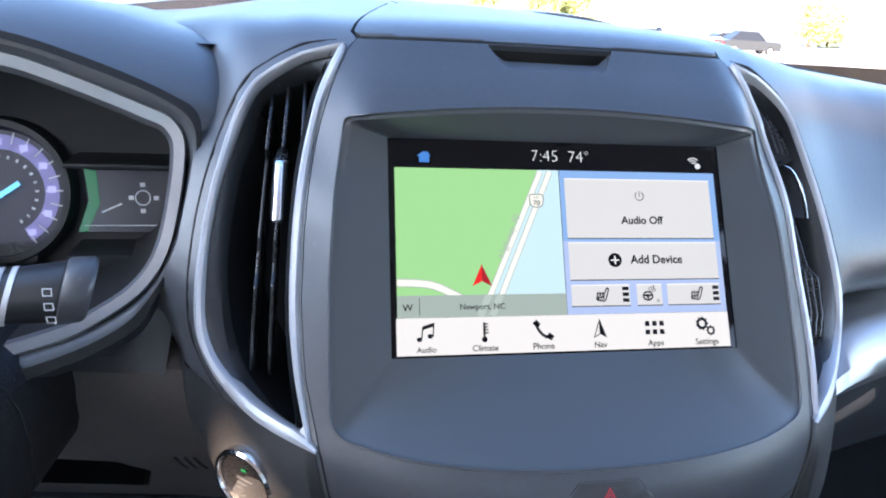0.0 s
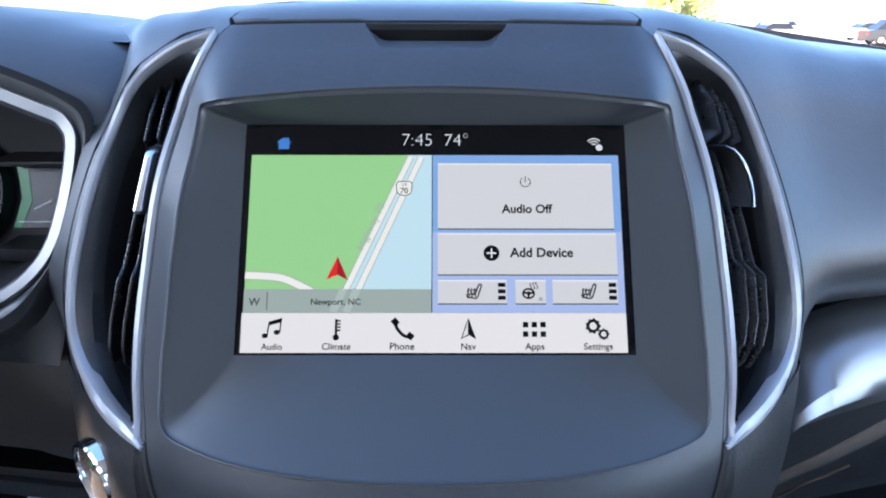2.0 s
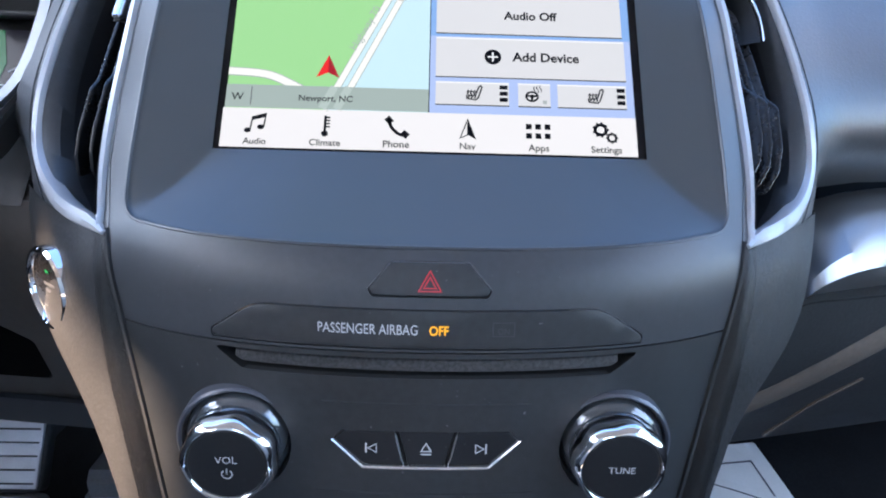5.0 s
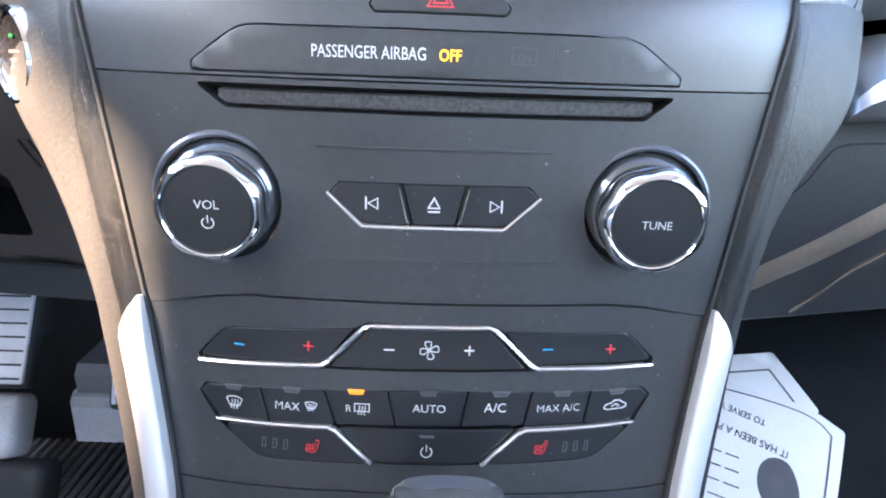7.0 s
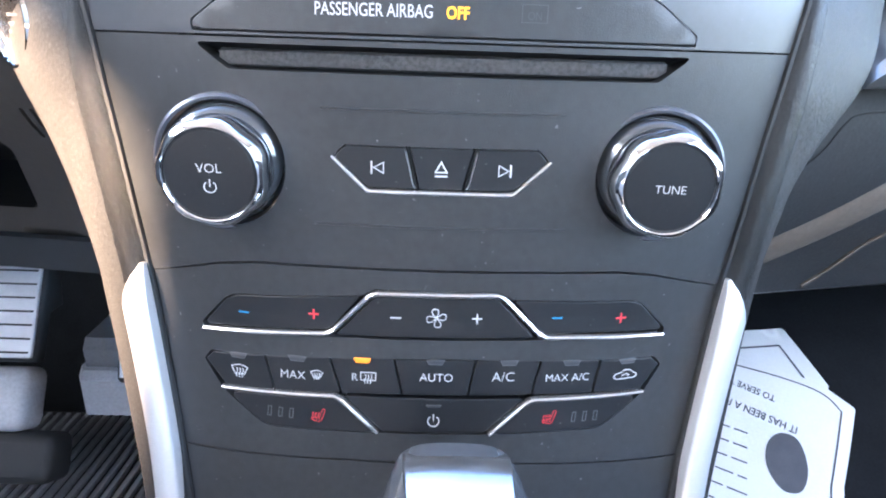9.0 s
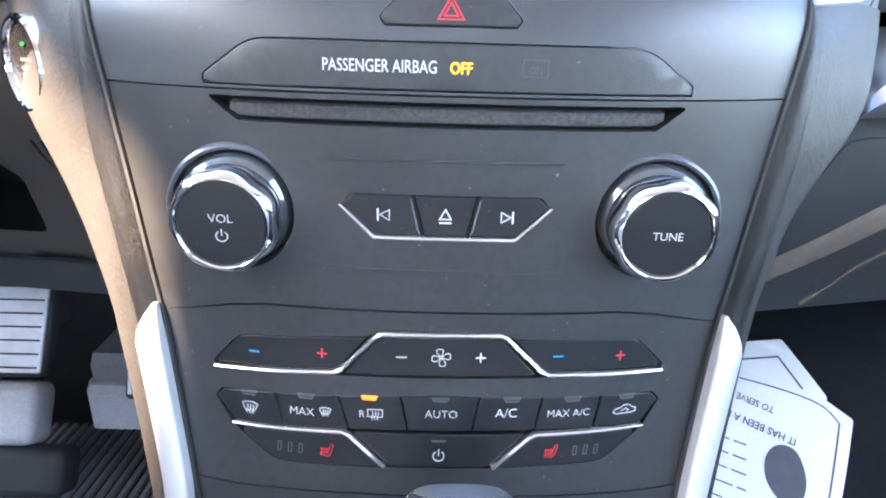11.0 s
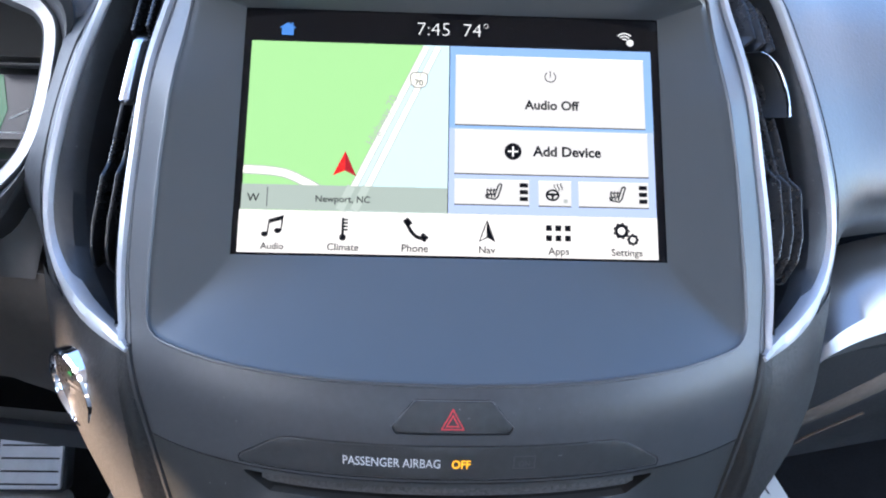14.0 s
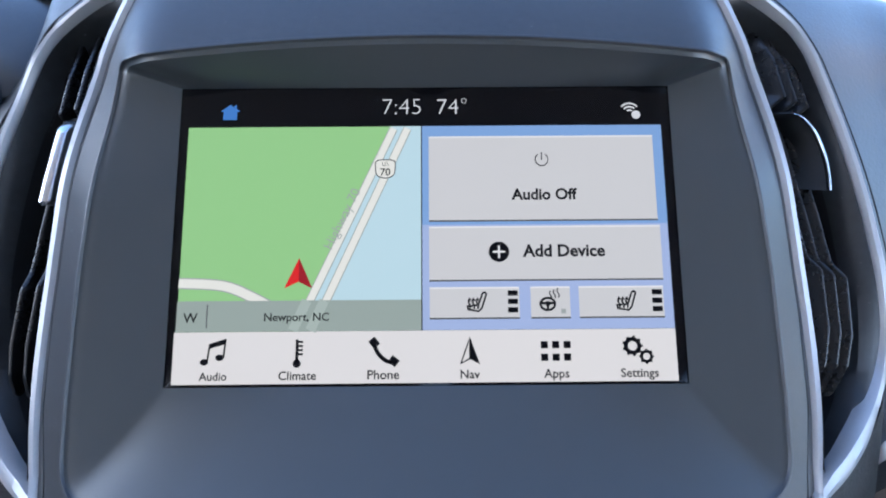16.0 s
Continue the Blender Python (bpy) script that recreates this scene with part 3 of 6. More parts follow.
def air_vent(side):
    v = thing("air_vent", "tall black air vent with satin silver trim", "air vent", "centre air vents")
    put = lambda x, s, h=0.0: skin(side * x, s, h)
    c = Vector((0.148, 1.064))

    def moved(path, ws, k):
        return [p + Vector((-(b - a).y, (b - a).x)).normalized() * w * k for p, w, a, b in zip(path, ws, [path[0]] + path[:-1], path[1:] + [path[-1]])]

    # rounded satin trim, a sloping throat behind it, and the black housing
    n = len(vent_outer)
    ws = [lerp(i / (n - 1), (0, 0.06, 0.25, 0.5, 0.75, 0.9, 0.97, 1), (0.0008, 0.0016, 0.0024, 0.0038, 0.0062, 0.0070, 0.0058, 0.0022)) for i in range(n)]
    part("outer_trim", strip(moved(vent_outer, ws, -0.48), ws, -0.004, 0.0028, put, step=0.002), SILVER, v, "satin silver outer trim")
    n = len(vent_inner)
    ws = [lerp(i / (n - 1), (0, 0.05, 0.2, 0.9, 0.97, 1), (0.0008, 0.0024, 0.0042, 0.0036, 0.0028, 0.0012)) for i in range(n)]
    part("inner_trim", strip(moved(vent_inner, ws, -0.15), ws, -0.004, 0.0026, put, step=0.002), SILVER, v, "satin silver inner trim")
    part("lower_tip", pad(flip([(0.1240, 0.9898), (0.1312, 0.9932), (0.1280, 0.9980)][::side], side), -0.004, 0.0002, 0.0003, step=0.002), SILVER, v)
    part("outer_groove", strip(moved(vent_outer, [0.0048] * len(vent_outer), 1.0)[1:-2], 0.0013, -0.0016, 0.00025, put, step=0.003), GAP, v, "dark groove round the trim")
    lip = even(offset(VENT, 0.0050), 170)
    fine = even(HOLE, 900)
    hole = [min(fine, key=lambda q: (q - p).length) for p in lip]
    rows = [[put(*p, 0.0) for p in lip], [put(*p.lerp(q, 0.5), -0.0015) for p, q in zip(lip, hole)], [put(*q, -0.005) for q in hole], [put(*q, -0.012) for q in hole]]
    part("throat", loft(rows), PANEL, v, "sloping dark throat")
    n = len(hole)
    rows = [[put(*q, -0.011) for q in hole], [put(*(q + (c - q) * 0.04), -0.05) for q in hole]]
    cav = loft(rows)
    cav.faces.new([x for x in cav.verts][-n:])
    part("housing", cav, DARK, v)
    # upright slats that step back behind the tab; those of one vent are turned towards the passenger
    lean = 0.9 if side > 0 else 0.0
    for k, xs in enumerate(SLAT_X[side]):
        kk = 2 - k if side < 0 else k
        top, bottom, drop = 1.1335 - 0.0035 * kk, 1.0005 + 0.0016 * kk, 0.0024 * kk
        rows = []
        for z in np.linspace(top, bottom, 110):
            x0 = lerp(z, (1.0, 1.06, 1.13), xs[::-1])
            dy = lerp(z + drop, *SLAT_DEPTH)
            base = skin_y(x0 - lean * dy, z)
            at = lambda d, o, b=base: Vector((side * (x0 - lean * d + o), b + d, z))
            deep = max(0.034, dy + 0.004)
            w = 0.0010
            rows.append([at(deep, -w), at(dy + 0.0009, -w), at(dy + 0.0002, -w * 0.6), at(dy, 0), at(dy + 0.0002, w * 0.6), at(dy + 0.0009, w), at(deep, w)])
        part("slat", loft(rows, closed=False, caps=True), SLAT, v)
    # the sliding tab
    rows, body = [], []
    if side < 0:
        for f in np.linspace(0, 1, 26):
            z, x = 1.0978 - 0.0270 * f, 0.1405 + 0.0012 * f
            end = min(1, math.sqrt(max(0.0, 1 - (max(0, 0.10 - f, f - 0.90) / 0.10) ** 2)) + 0.02)
            w, y0 = 0.0037 * (0.35 + 0.65 * end), skin_y(x, z) + 0.0035 - 0.0065 * f
            rows.append([Vector((-(x + w * math.sin(a)), y0 + 0.004 - 0.0075 * end * math.cos(a), z)) for a in np.linspace(-1.57, 1.57, 13)])
            body.append([Vector((-(x + 0.0026 * a), y0 + b, z - 0.0005)) for a, b in ((-1, 0.002), (1, 0.002), (1, 0.022), (-1, 0.022))])
    else:
        edge = smooth_loop([(0.1455, 1.0990), (0.1505, 1.0968), (0.1555, 1.0915), (0.1585, 1.0840), (0.1592, 1.0770), (0.1586, 1.0712)], 5, False)
        for i, p in enumerate(edge):
            f = i / (len(edge) - 1)
            y0, w = skin_y(p.x, p.y) + 0.002 - 0.002 * f, 0.0012 * (0.5 + 0.5 * math.sin(math.pi * min(0.9, 0.15 + f)))
            rows.append([Vector((p.x - 0.0006 + w * math.sin(a), y0 + 0.001 - 0.0022 * math.cos(a), p.y)) for a in np.linspace(-1.9, 1.9, 11)])
            body.append([Vector((p.x + 0.0003, y0 + 0.003, p.y)), Vector((p.x - 0.0008, y0 + 0.0006, p.y - 0.0004)), Vector((p.x - 0.004, y0 + 0.003, p.y - 0.001)), Vector((p.x - 0.014 * (0.45 + 0.55 * f), y0 + 0.014, p.y - 0.003)), Vector((p.x - 0.010, y0 + 0.020, p.y - 0.003))])
    tab = part("slider_tab", loft(body, caps=True), RUBBER, v, "dark slider tab")
    part("chrome_lip", loft(rows, closed=False, caps=True), TAB_CHROME, tab, "chrome lip")
    return v


air_vent(-1)
air_vent(1)

# ---- audio and climate panels ----
SLOT = rounded([(-0.0762, 0.9570), (0.0762, 0.9570), (0.0655, 0.9493), (-0.0655, 0.9493)], [0.001, 0.001, 0.004, 0.004])
MEDIA = rounded([(-0.0300, 0.9284), (0.0300, 0.9284), (0.0338, 0.9247), (0.0228, 0.9145), (-0.0228, 0.9145), (-0.0338, 0.9247)], [0.001, 0.001, 0.002, 0.004, 0.004, 0.002])


def clim_seam(x):
    return lerp(abs(x), (0, 0.060, 0.0735, 0.101), (0.8888, 0.8880, 0.8862, 0.8796))


audio = thing("audio_control_panel", "black audio panel with two knobs and a disc slot", "control panel")
pts = [(bezel_edge(z) - 0.0002, z) for z in np.linspace(SEAM_TOP - 0.0003, clim_seam(0.1), 14)] + [(x, clim_seam(x) + 0.0004) for x in (0.0735, 0.06, 0.03)]
KNOBS = ((-0.0692, 0.9205), (0.0692, 0.9205))
part("fascia", sheet(mirrored(pts), [SLOT, MEDIA] + [disc(x, z, 0.0205, 40) for x, z in KNOBS], 0.0055, 0.004, 0.003), PANEL, audio)
for z, w in ((0.9392, 0.037), (0.9030, 0.040)):
    part("crease", strip([(-w, z), (w, z)], [0.0008, 0.0008], -0.0002, 0.0005, step=0.005), PANEL, audio)
slot = bmesh.new()
e = resample(SLOT, 0.003)
loft([[skin(p.x, p.y) for p in e], [skin(p.x * 0.99, p.y - 0.0002, -0.003) for p in e], [skin(p.x * 0.97, max(p.y - 0.002, 0.9503), -0.007) for p in e]], bm=slot)
slot.faces.new(list(slot.verts)[-len(e):])
sl = part("disc_slot", slot, DARK, audio, "dusty felt-lined disc slot")
DUST = mat("dusty_felt", (0.058, 0.057, 0.058), 0.95, noise_scale=800, var=0.95, bump=1.0, bump_scale=1500)
part("felt_lip", strip([(-0.0695, 0.9527), (0.0695, 0.9527)], 0.0056, -0.007, -0.0026, step=0.004), DUST, sl)

for (x, z), word in zip(KNOBS, ("VOL", "TUNE")):
    # knobs point straight back at the seats, not along the crowned panel
    out = Vector((0, -1, -0.06)).normalized()
    r = Vector((1, 0, 0))
    m3 = Matrix((r, out.cross(r), out)).transposed().to_4x4()
    m3.translation = skin(x, z, -0.002)
    knob = part("knob", lathe(((0.0195, -0.001), (0.0195, 0.0012), (0.0192, 0.0022), (0.0184, 0.0036), (0.0174, 0.0052), (0.0164, 0.0060), (0.0150, 0.012), (0.0138, 0.015)), 56, m3), SKIRT, audio, "black rotary knob with a chrome collar")
    part("base_ring", lathe(((0.0202, -0.006), (0.0202, 0.0034), (0.0211, 0.0042), (0.0220, 0.0034), (0.0222, -0.008)), 56, m3), RING, knob)
    cb = bmesh.new()
    n, rows = 168, []
    # seven broad scallops with soft crests between them
    for r0, h, wave in ((0.0156, 0.0050, 0.0), (0.0164, 0.0075, 0.5), (0.0170, 0.0110, 1.0), (0.0172, 0.0140, 1.0), (0.0166, 0.0162, 0.75), (0.0153, 0.0175, 0.3), (0.0144, 0.0178, 0.0), (0.0141, 0.0176, 0.0), (0.0137, 0.0166, 0.0)):
        row = []
        for i in range(n):
            a = 2 * math.pi * i / n + 0.35
            r1 = r0 - 0.00095 * wave * (1 - abs(math.sin(3.5 * a)) ** 1.6)
            row.append(m3 @ Vector((r1 * math.cos(a), r1 * math.sin(a), h)))
        rows.append(row)
    loft(rows, bm=cb)
    part("collar", cb, CHROME, knob, "faceted chrome collar")
    face = lathe(((0.0138, 0.0150), (0.0138, 0.0168), (0.0132, 0.0173), (0.006, 0.0175), (0.0001, 0.0175)), 56, m3)
    part("cap", face, BUTTON, knob)
    fp = frame_put(m3)
    part("lettering", lettering(word, 0, 0.0008 if word == "VOL" else -0.0014, 0.0075 if word == "VOL" else 0.0094, fp, 0.0177, -0.006), WHITE_INK, knob)
    if word == "VOL":
        sym = line([(0.0018 * math.sin(a), -0.0036 + 0.0017 * math.cos(a)) for a in np.linspace(0.6, 5.68, 22)], 0.00032, fp, 0.0177)
        line([(0, -0.0012), (0, -0.0035)], 0.00032, fp, 0.0177, sym)
        part("symbol", sym, WHITE_INK, knob)


def play_icon(bm, x, z, flipx, w=0.0042):
    s = -1 if flipx else 1
    line([(x - s * w * 0.4, z + 0.0017), (x + s * w * 0.32, z), (x - s * w * 0.4, z - 0.0017)], 0.00030, skin, 0.0003, bm, True)
    line([(x + s * w * 0.48, z + 0.0020), (x + s * w * 0.48, z - 0.0020)], 0.00055, skin, 0.0003, bm)
    return bm


left_btn = rounded([(-0.0296, 0.9281), (-0.0115, 0.9281), (-0.0083, 0.9153), (-0.0226, 0.9153), (-0.0331, 0.9247)], [0.001, 0.0003, 0.0003, 0.003, 0.0012])
mid_btn = rounded([(-0.0098, 0.9281), (0.0098, 0.9281), (0.0066, 0.9153), (-0.0066, 0.9153)], 0.0005)
for name, shape in (("previous_button", left_btn), ("eject_button", mid_btn), ("next_button", [Vector((-p.x, p.y)) for p in left_btn])):
    b = part(name, pad(shape, -0.003, 0.0001, 0.0003, step=0.004), BUTTON, audio, smooth=False)
    ic = bmesh.new()
    if name == "eject_button":
        line([(0, 0.9240), (0.0018, 0.9208), (-0.0018, 0.9208)], 0.0004, skin, 0.0003, ic, True)
        line([(-0.0019, 0.9196), (0.0019, 0.9196)], 0.0005, skin, 0.0003, ic)
    else:
        play_icon(ic, -0.0195 if name[0] == "p" else 0.0195, 0.9217, name[0] == "p")
    part("symbol", ic, WHITE_INK, b)
for s in (-1, 1):
    part("divider", strip([(s * 0.0107, 0.9280), (s * 0.0100, 0.9262), (s * 0.0080, 0.9166), (s * 0.0072, 0.9153)], 0.0011, -0.002, -0.0002), GAP, audio)
    part("divider_edge", strip([(s * 0.0111, 0.9268), (s * 0.0088, 0.9168), (s * 0.0080, 0.9156)], 0.0003, -0.002, 0.0002), SILVER, audio)
part("chrome_edge", strip([(-0.0340, 0.9247), (-0.0230, 0.9143), (-0.0222, 0.9140), (0.0222, 0.9140), (0.0230, 0.9143), (0.0340, 0.9247)], [0.0012, 0.0016, 0.0017, 0.0017, 0.0016, 0.0012], -0.002, 0.0009), BRIGHT, audio, "chrome edge under the buttons")

climate = thing("climate_control_panel", "black climate panel with angular keys and chrome lines", "control panel")
ROW1 = rounded([(-0.0705, 0.8757), (-0.0250, 0.8790), (-0.0205, 0.8815), (0.0205, 0.8815), (0.0250, 0.8790), (0.0690, 0.8775), (0.0800, 0.8667), (0.0795, 0.8637), (0.0340, 0.8645), (-0.0340, 0.8638), (-0.0806, 0.8612), (-0.0812, 0.8643)], [0.010, 0.001, 0.002, 0.002, 0.001, 0.010, 0.001, 0.0006, 0.001, 0.001, 0.0006, 0.001])
ROW2 = rounded([(-0.0785, 0.8540), (0.0, 0.8578), (0.0770, 0.8562), (0.0800, 0.8530), (0.0740, 0.8430), (0.0590, 0.8312), (0.0200, 0.8305), (-0.0200, 0.8300), (-0.0590, 0.8290), (-0.0745, 0.8405), (-0.0812, 0.8505)], [0.002, 0.01, 0.002, 0.001, 0.003, 0.012, 0.002, 0.002, 0.012, 0.003, 0.001])
pts = [(x, clim_seam(x) - 0.0004) for x in (0.03, 0.06, 0.0735)] + [(bezel_edge(z) - 0.0002, z) for z in np.linspace(clim_seam(0.1) - 0.0003, 0.8165, 12)] + [(0.06, 0.8185), (0.03, 0.8198)]
part("fascia", sheet(mirrored(pts), [ROW1, ROW2], 0.0055, 0.004, 0.003), PANEL, climate)

for loop in (ROW1, ROW2):
    part("backing", sheet(offset(loop, -0.001), (), 0.01, 0.0004, 0, skin, -0.0042), GAP, climate)
part("scratch", line([(0.0664, 0.8583), (0.0682, 0.8590), (0.0697, 0.8599)], 0.00016, skin, 0.00012), GREY_INK, climate)
keys = {}
GAPW = 0.0003


def key(name, corners, r=0.0006):
    k = part(name, pad(rounded(corners, r, 3), -0.003, 0.0001, 0.0003, step=0.004), BUTTON, climate, smooth=False)
    keys[name] = k
    return k


key("driver_temperature_key", [(-0.0702, 0.8754), (-0.0256, 0.8786), (-0.0350, 0.8671), (-0.0370, 0.8662), (-0.0805, 0.8637)], [0.0095, 0.0005, 0.001, 0.001, 0.001])
key("fan_speed_key", [(-0.0203, 0.8788), (0.0203, 0.8790), (0.0332, 0.8654), (-0.0336, 0.8647)], [0.002, 0.002, 0.0005, 0.0005])
key("passenger_temperature_key", [(0.0256, 0.8786), (0.0688, 0.8773), (0.0794, 0.8662), (0.0372, 0.8670), (0.0352, 0.8677)], [0.0005, 0.0095, 0.001, 0.001, 0.001])
tops = [(-0.0780, 0.8535), (-0.0584, 0.8550), (-0.0357, 0.8563), (-0.0138, 0.8570), (0.0138, 0.8573), (0.0360, 0.8570), (0.0571, 0.8564), (0.0765, 0.8558)]
lows = [(-0.0735, 0.8418), (-0.0552, 0.8424), (-0.0318, 0.8436), (-0.0110, 0.8440), (0.0113, 0.8443), (0.0333, 0.8446), (0.0549, 0.8444), (0.0732, 0.8440)]
names = ("windscreen_key", "max_defrost_key", "rear_defrost_key", "auto_key", "air_conditioning_key", "max_cooling_key", "recirculation_key")
for i, name in enumerate(names):
    a, b, c2, d = tops[i], tops[i + 1], lows[i + 1], lows[i]
    corners = [(a[0] + GAPW, a[1]), (b[0] - GAPW, b[1]), (c2[0] - GAPW, c2[1] + 0.0004), (d[0] + GAPW, d[1] + 0.0004)]
    if i == 0:
        corners = [corners[0], corners[1], corners[2], corners[3], (-0.0806, 0.8506)]
    if i == 6:
        corners = [corners[0], corners[1], (0.0793, 0.8530), corners[2], corners[3]]
    key(name, corners)
    x = (a[0] + b[0]) / 2 + 0.0002
    zt = (a[1] + b[1]) / 2
    lamp_at = [(x - 0.0031, zt + 0.0004), (x + 0.0031, zt + 0.0004), (x + 0.0022, zt - 0.0014), (x - 0.0022, zt - 0.0014)]
    lamp = rounded(lamp_at, 0.0004, 3)
    part("indicator", pad(lamp, 0, 0.00035, 0.0001), AMBER_HOT if name == "rear_defrost_key" else GREY_INK, keys[name], "lit amber indicator" if name == "rear_defrost_key" else "unlit grey indicator")
    if name != "rear_defrost_key":
        part("indicator_edge", line([lamp_at[0], lamp_at[3], lamp_at[2], lamp_at[1]], 0.00022, skin, 0.00042), INK_AND_GLINT, keys[name])
key("driver_seat_heat_key", [(-0.0740, 0.8402), (-0.0340, 0.8416), (-0.0204, 0.8302), (-0.0588, 0.8292)], [0.0024, 0.001, 0.0005, 0.0116])
key("climate_power_key", [(-0.0305, 0.8430), (0.0305, 0.8434), (0.0175, 0.8310), (-0.0175, 0.8307)], 0.0005)
key("passenger_seat_heat_key", [(0.0340, 0.8420), (0.0735, 0.8426), (0.0588, 0.8314), (0.0204, 0.8306)], [0.001, 0.002, 0.011, 0.0005])
part("chrome_line", strip([(-0.0806, 0.8620), (-0.0372, 0.8648), (-0.0345, 0.8660), (-0.0222, 0.8790), (-0.0200, 0.8800), (0.0200, 0.8803), (0.0222, 0.8793), (0.0345, 0.8668), (0.0372, 0.8654), (0.0795, 0.8642)], [0.0013] + [0.0019] * 8 + [0.0013], -0.002, 0.0010), BRIGHT, climate, "bent chrome line")
part("chrome_line", strip([(-0.0745, 0.8412), (-0.0345, 0.8426), (-0.0318, 0.8415), (-0.0192, 0.8301)], [0.0012, 0.0017, 0.0018, 0.0018], -0.002, 0.0010), BRIGHT, climate, "bent chrome line")
part("chrome_line", strip([(0.0740, 0.8434), (0.0345, 0.8430), (0.0318, 0.8419), (0.0192, 0.8304)], [0.0012, 0.0017, 0.0018, 0.0018], -0.002, 0.0010), BRIGHT, climate, "bent chrome line")

H = 0.0003


def dash_icon(x, z, w, material, parent, plus):
    bm = line([(x - w / 2, z), (x + w / 2, z)], 0.0005, skin, H)
    if plus:
        line([(x, z - w / 2), (x, z + w / 2)], 0.0005, skin, H, bm)
    part("plus_sign" if plus else "minus_sign", bm, material, parent)


dash_icon(-0.0653, 0.8697, 0.0036, BLUE_INK, keys["driver_temperature_key"], False)
dash_icon(-0.0409, 0.8715, 0.0036, RED_INK, keys["driver_temperature_key"], True)
dash_icon(-0.0135, 0.8718, 0.0036, WHITE_INK, keys["fan_speed_key"], False)
dash_icon(0.0135, 0.8722, 0.0034, WHITE_INK, keys["fan_speed_key"], True)
dash_icon(0.0404, 0.8724, 0.0036, BLUE_INK, keys["passenger_temperature_key"], False)
dash_icon(0.0629, 0.8715, 0.0036, RED_INK, keys["passenger_temperature_key"], True)
fan = bmesh.new()
for k in range(4):
    a0 = k * math.pi / 2 + 0.3
    line(smooth_loop([(0.0033 * f * math.cos(a0 + t), 0.8721 + 0.0033 * f * math.sin(a0 + t)) for f, t in ((0.10, 0), (0.55, -0.62), (0.92, -0.42), (0.98, 0.1), (0.70, 0.38))], 4), 0.00028, skin, H, fan, True)
part("fan_symbol", fan, WHITE_INK, keys["fan_speed_key"])
for name, word, x, w, base in (("max_defrost_key", "MAX", -0.0484, 0.0086, 0.8478), ("rear_defrost_key", "R", -0.0270, 0.0019, 0.8488), ("auto_key", "AUTO", 0.0005, 0.0112, 0.8497), ("air_conditioning_key", "A/C", 0.0232, 0.0076, 0.8500), ("max_cooling_key", "MAX A/C", 0.0456, 0.0152, 0.8496)):
    part("lettering", lettering(word, x, base, w, skin, H, -0.008), WHITE_INK, keys[name])


def screen_icon(x, z, s, bm, shape):
    """The windscreen (fan shape) or rear window (box) with three rising wavy lines."""
    if shape == "fan":
        line([(x - 2.4 * s, z + 1.2 * s), (x - 1.2 * s, z + 1.7 * s), (x, z + 1.9 * s), (x + 1.2 * s, z + 1.7 * s), (x + 2.4 * s, z + 1.2 * s), (x + 1.5 * s, z - 0.9 * s), (x - 1.5 * s, z - 0.9 * s)], 0.00027, skin, H, bm, True)
    else:
        line([(x - 2.3 * s, z + 1.6 * s), (x + 2.3 * s, z + 1.6 * s), (x + 2.3 * s, z - 0.9 * s), (x - 2.3 * s, z - 0.9 * s)], 0.00027, skin, H, bm, True)
    for dx in (-0.9, 0, 0.9):
        line([(x + (dx + 0.25 * math.sin(f * 6.3)) * s, z + (0.9 - 2.9 * f) * s) for f in np.linspace(0, 1, 8)], 0.00026, skin, H, bm)
    return bm


part("windscreen_symbol", screen_icon(-0.0677, 0.8481, 0.0012, bmesh.new(), "fan"), WHITE_INK, keys["windscreen_key"])
part("windscreen_symbol", screen_icon(-0.0401, 0.8498, 0.00085, bmesh.new(), "fan"), WHITE_INK, keys["max_defrost_key"])
part("rear_window_symbol", screen_icon(-0.0225, 0.8502, 0.0011, bmesh.new(), "box"), WHITE_INK, keys["rear_defrost_key"])
carb = line([(0.0623, 0.8496), (0.0628, 0.8508), (0.0650, 0.8514), (0.0662, 0.8523), (0.0682, 0.8522), (0.0694, 0.8512), (0.0706, 0.8508), (0.0707, 0.8497), (0.0694, 0.8492), (0.0635, 0.8490)], 0.00030, skin, H, closed=True)
line([(0.0652, 0.8500), (0.0668, 0.8510), (0.0680, 0.8503), (0.0672, 0.8498)], 0.00027, skin, H, carb)
part("recirculation_symbol", carb, WHITE_INK, keys["recirculation_key"])
pw = line([(0.0019 * math.sin(a), 0.8352 + 0.0019 * math.cos(a)) for a in np.linspace(0.6, 5.68, 24)], 0.00034, skin, H)
line([(0, 0.8378), (0, 0.8353)], 0.00034, skin, H, pw)
part("power_symbol", pw, WHITE_INK, keys["climate_power_key"])
part("indicator", pad(rounded([(-0.0029, 0.8412), (0.0029, 0.8412), (0.0022, 0.8402), (-0.0022, 0.8402)], 0.0003, 3), 0, 0.00035, 0.0001), GREY_INK, keys["climate_power_key"])


